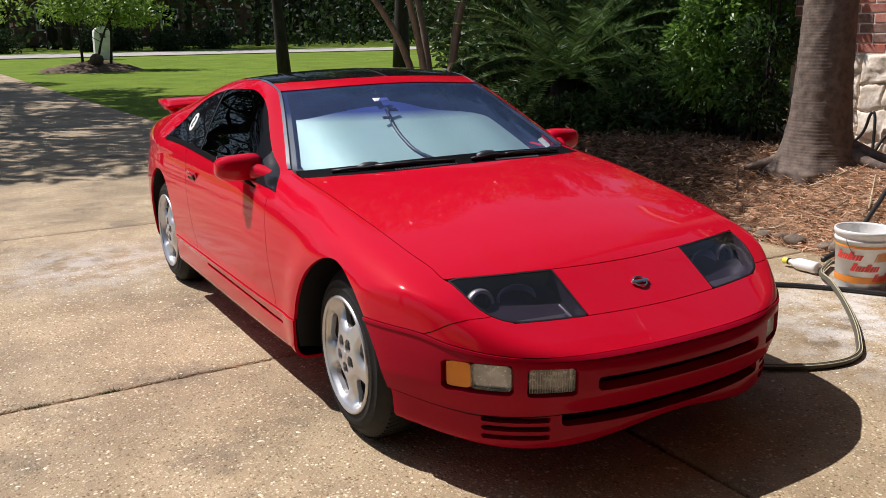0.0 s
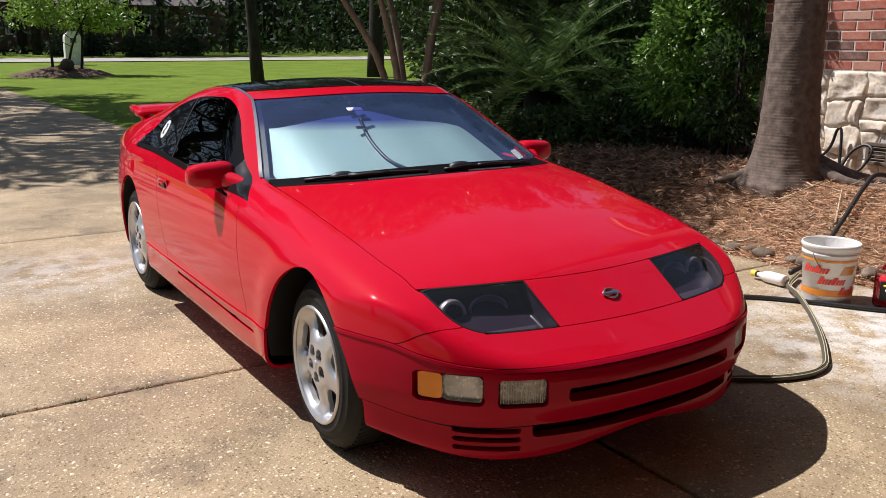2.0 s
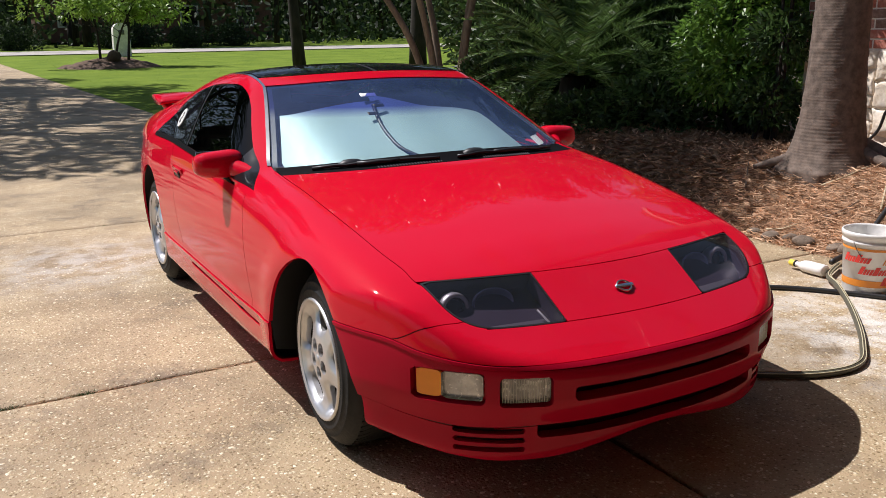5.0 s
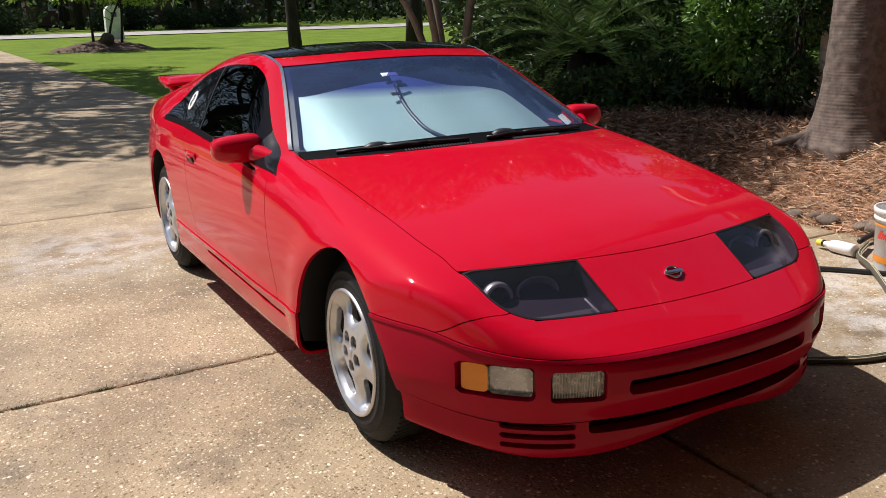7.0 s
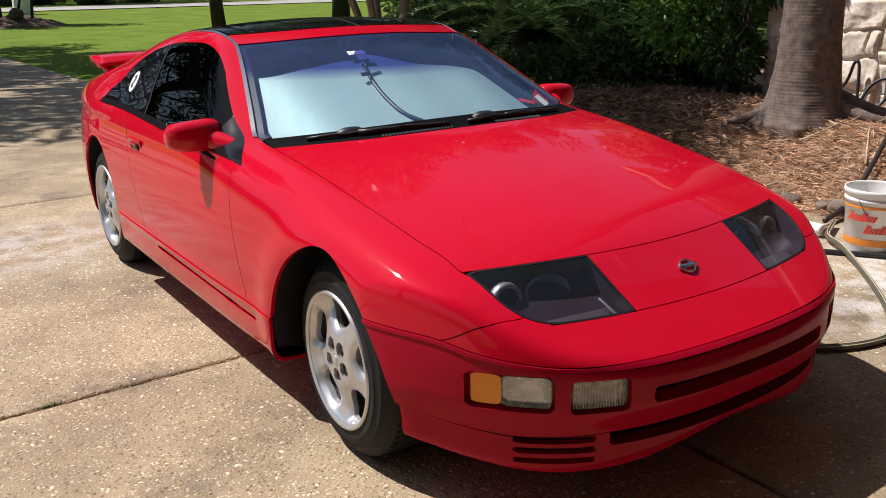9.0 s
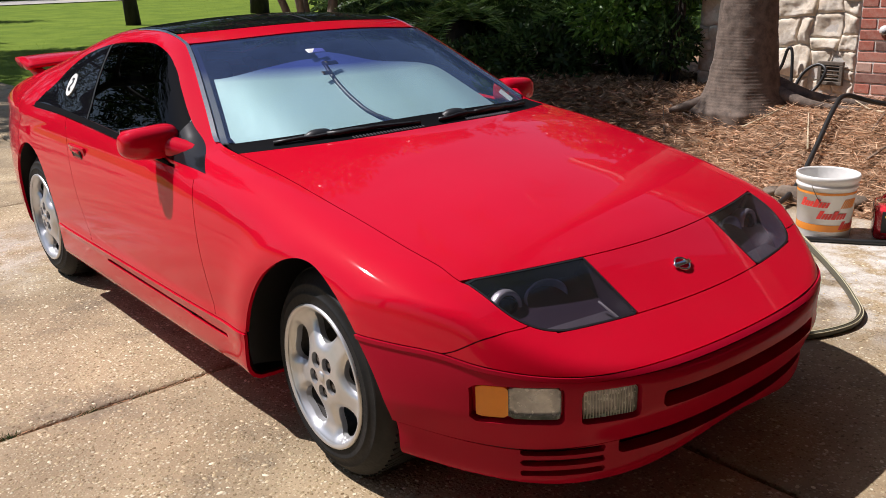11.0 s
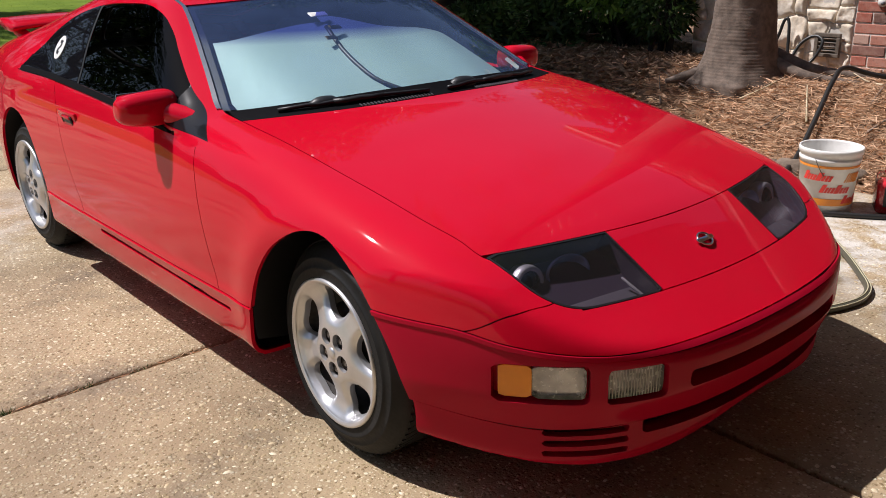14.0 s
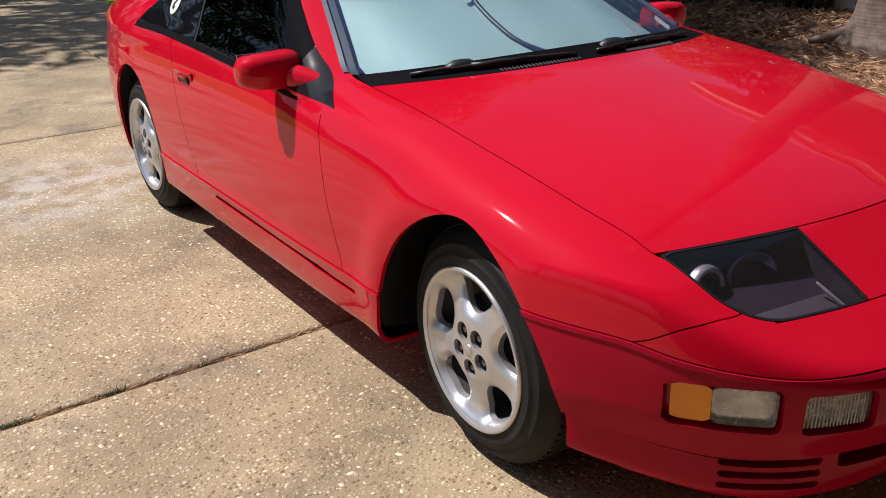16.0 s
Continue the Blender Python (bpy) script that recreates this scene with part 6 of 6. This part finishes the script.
def sticks():
    rng = random.Random(23)
    for k, (x, y, a, long, mat) in enumerate(((3.02, 1.30, -62, .20, PALE), (3.5, .9, 30, .34, PALE), (3.3, 1.05, -40, .22, PALE_BARK), (3.75, .55, 10, .4, PALE_BARK), (3.45, .35, -25, .3, PALE_BARK), (4.0, .75, 55, .35, PALE), (3.55, 1.95, 70, .36, PALE_BARK), (3.42, 1.98, 40, .28, PALE_BARK), (3.6, 1.28, -35, .3, PALE))):
        d = Vector((math.cos(radians(a)), math.sin(radians(a)), 0))
        pts = []
        for u in (0, .5, 1):
            q = Vector((x, y, 0)) + d * long * (u - .5)
            pts.append((q.x, q.y, float(bed(q.x, q.y)) + .02 + (.03 if u == 1 else 0)))
        bm = bmesh.new()
        tube(bm, glide(pts, 4), [.009 - .0007 * j for j in range(9)], 6)
        tagged(part("dead_frond_stalk", bm, mat), "dry pale palm stalk lying on the straw", "stick", "dry stalks on the bed")


PALE = varied("dry_stalk", (.40, .32, .20), (.62, .52, .36), 10, .8, .3, 60)

lay_bricks()
lay_stones()
unseen_house_front()
east_eave()
wall_vent()


def wall_fitting():
    ob = thing("wall_spigot", "small round white fitting on the brick", "spigot")
    bm = bmesh.new()
    lathe(bm, [(.0, .03), (.02, .028), (.034, .012), (.036, .0)], 20, pose(WALL_X - .026, 1.03, .88, 0, -90, 0))
    part("cover", bm, WHITE_PLASTIC, ob)
    bm = bmesh.new()
    lathe(bm, [(.0, .04), (.012, .038), (.013, .02)], 14, pose(WALL_X - .028, 1.015, .87, 0, -90, 0))
    part("knob", bm, TRIM_GREY, ob)


def porch_rail():
    ob = thing("porch_railing", "white porch railing behind the shrubs", "railing")
    for z in (.62, 1.35):
        bm = bmesh.new()
        box(bm, (1.6, .06, .06), pose(6.6, 4.9, z), .008)
        part("rail", bm, WHITE_PLASTIC, ob, smooth=False)
    for k in range(9):
        bm = bmesh.new()
        box(bm, (.05, .05, .74), pose(5.85 + .18 * k, 4.9, .98), .006)
        part("baluster", bm, WHITE_PLASTIC, ob, smooth=False)
    for x in (5.8, 7.4):
        bm = bmesh.new()
        box(bm, (.1, .1, 1.2), pose(x, 4.9, .85), .01)
        part("post", bm, WHITE_PLASTIC, ob, smooth=False)


wall_fitting()
porch_rail()
ring_trunk()
sago((4.1, 5.05, .40), .50, 1.2, 41, 60)
sago((4.95, 5.3, .40), .7, 1.1, 44, 44)
sago((5.4, 7.6, .40), .9, 1.25, 42, 34)
sago((4.75, 4.3, .40), .35, .85, 43, 20)
shrub("camellia_shrub", "tall glossy dark green shrub beside the palm", [(4.55, 3.35, 1.0), (4.9, 3.3, 0.95), (4.95, 3.6, 1.7), (4.7, 3.25, 1.5), (4.8, 3.0, 2.0), (4.85, 3.55, 2.1), (4.9, 3.4, 2.6), (4.95, 3.9, 1.3), (5.15, 3.3, 1.2), (4.95, 2.9, 1.4)], .46, 15000, .068, LEAF, 51, 9)
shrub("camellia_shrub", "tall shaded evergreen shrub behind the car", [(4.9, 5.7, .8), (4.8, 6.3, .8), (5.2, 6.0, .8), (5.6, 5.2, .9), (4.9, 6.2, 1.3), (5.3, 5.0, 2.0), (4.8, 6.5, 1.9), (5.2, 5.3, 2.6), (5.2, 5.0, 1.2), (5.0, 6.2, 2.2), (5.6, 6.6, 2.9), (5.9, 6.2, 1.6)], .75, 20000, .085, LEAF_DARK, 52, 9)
shrub("camellia_shrub", "dense dark evergreen shrub at the back of the bed", [(6.0, 7.6, .8), (6.6, 8.4, .9), (7.2, 9.2, .9), (5.6, 8.6, .9), (8.2, 9.8, 1.0), (6.4, 8.2, 1.6), (7.0, 8.9, 2.6), (6.2, 9.4, 1.4), (7.6, 9.6, 1.8), (6.9, 9.8, 3.2), (8.2, 10.6, 2.4), (5.9, 10.2, 2.4), (7.4, 11.2, 1.2)], 1.1, 18000, .13, LEAF_DARK, 53, 9)
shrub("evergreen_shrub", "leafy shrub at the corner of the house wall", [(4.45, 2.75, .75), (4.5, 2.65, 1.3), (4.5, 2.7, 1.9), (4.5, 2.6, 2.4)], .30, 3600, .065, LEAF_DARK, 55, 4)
# added filler: dark leaf colour in place of the deep shade below the shrubs
shrub("evergreen_shrub", "low dark leaves filling the shaded void between palm and sago", [(4.4, 4.2, .6), (4.9, 3.9, .6), (5.3, 3.6, .6), (4.7, 4.6, 1.0), (5.1, 4.3, 1.1), (5.4, 3.9, 1.2), (4.0, 5.9, .7), (3.7, 6.2, .8), (5.6, 4.4, 1.9), (3.75, 4.4, .5), (3.4, 4.9, .5), (4.1, 4.0, .5)], .55, 15000, .07, LEAF_DARK, 54, 9)
myrtle()
pine(7.5, 22.9, 17, .17, 71)
pine(12.7, 25.2, 18, .26, 72)
pine(16.5, 24.0, 17, .27, 73)
pine(19.0, 30.0, 19, .3, 74)
pine(23.0, 27.0, 18, .3, 75)
pine(9.2, 57.5, 19, .3, 76)
pine(5.2, 57.0, 18, .28, 77)
oak(10.5, 14.5, 10, .22, 81, "dark leafy oak behind the shrubs", LEAF_DARK, 9000, .2, .15)
oak(15.5, 17.5, 11, .25, 82, "dark leafy oak at the edge of the lawn", LEAF_DARK, 9000, .22, .15)
oak(-3.6, 14.5, 10.5, .28, 83, "broad oak whose crown shades the driveway", LEAF_FAR, 4400, .27, .42)
oak(-5.8, 24.5, 11.5, .28, 84, "broad oak farther along the drive", LEAF_FAR, 10000, .24, .38)
oak(-2.9, 21.0, 12, .26, 86, "oak whose crown reaches over drive and lawn", LEAF_FAR, 8000, .25, .42)
oak(-15.0, 3.0, 11, .28, 85, "broad oak on the far side of the drive", LEAF_FAR, 5000, .24, .45)
wood_edge()
mound_tree()
mailbox()
far_house()
bucket()
jug()
bottle()
hose([(1.2, .98, .014), (1.6, .72, .014), (1.99, .44, .014), (2.2, .20, .014), (2.42, -.13, .014), (2.75, -.5, .014), (3.0, -1.2, .06)], .0135, HOSE_BLACK, "black garden hose lying across the concrete")
hose([(2.62, .55, .03), (2.36, .42, .03), (2.20, .24, .04), (2.02, .03, .016), (1.76, -.21, .016), (1.55, -.38, .016), (1.38, -.49, .016), (1.20, -.50, .016), (.98, -.40, .016), (.6, -.1, .016)], .014, HOSE_OLIVE, "olive garden hose with pale stripes curling under the car", True)
hose([(2.62, .60, .03), (2.95, .66, .08), (3.3, .74, .25), (3.65, .82, .45), (3.82, .83, .52), (3.98, .70, .47), (4.15, .35, .42), (4.3, -.3, .40)], .016, HOSE_BLACK, "black hose running up over the straw")
hose([(4.55, 1.95, .36), (4.62, 1.78, .55), (4.63, 1.72, .72), (4.63, 1.68, .70), (4.58, 1.64, .45), (4.5, 1.6, .38), (4.58, 1.55, .55), (4.62, 1.46, .62), (4.60, 1.38, .58), (4.55, 1.42, .45), (4.45, 1.5, .36)], .012, HOSE_BLACK, "black hose looped against the stone")
rocks()
sticks()
straw()
weeds()
pebbles()
lawn_blades()
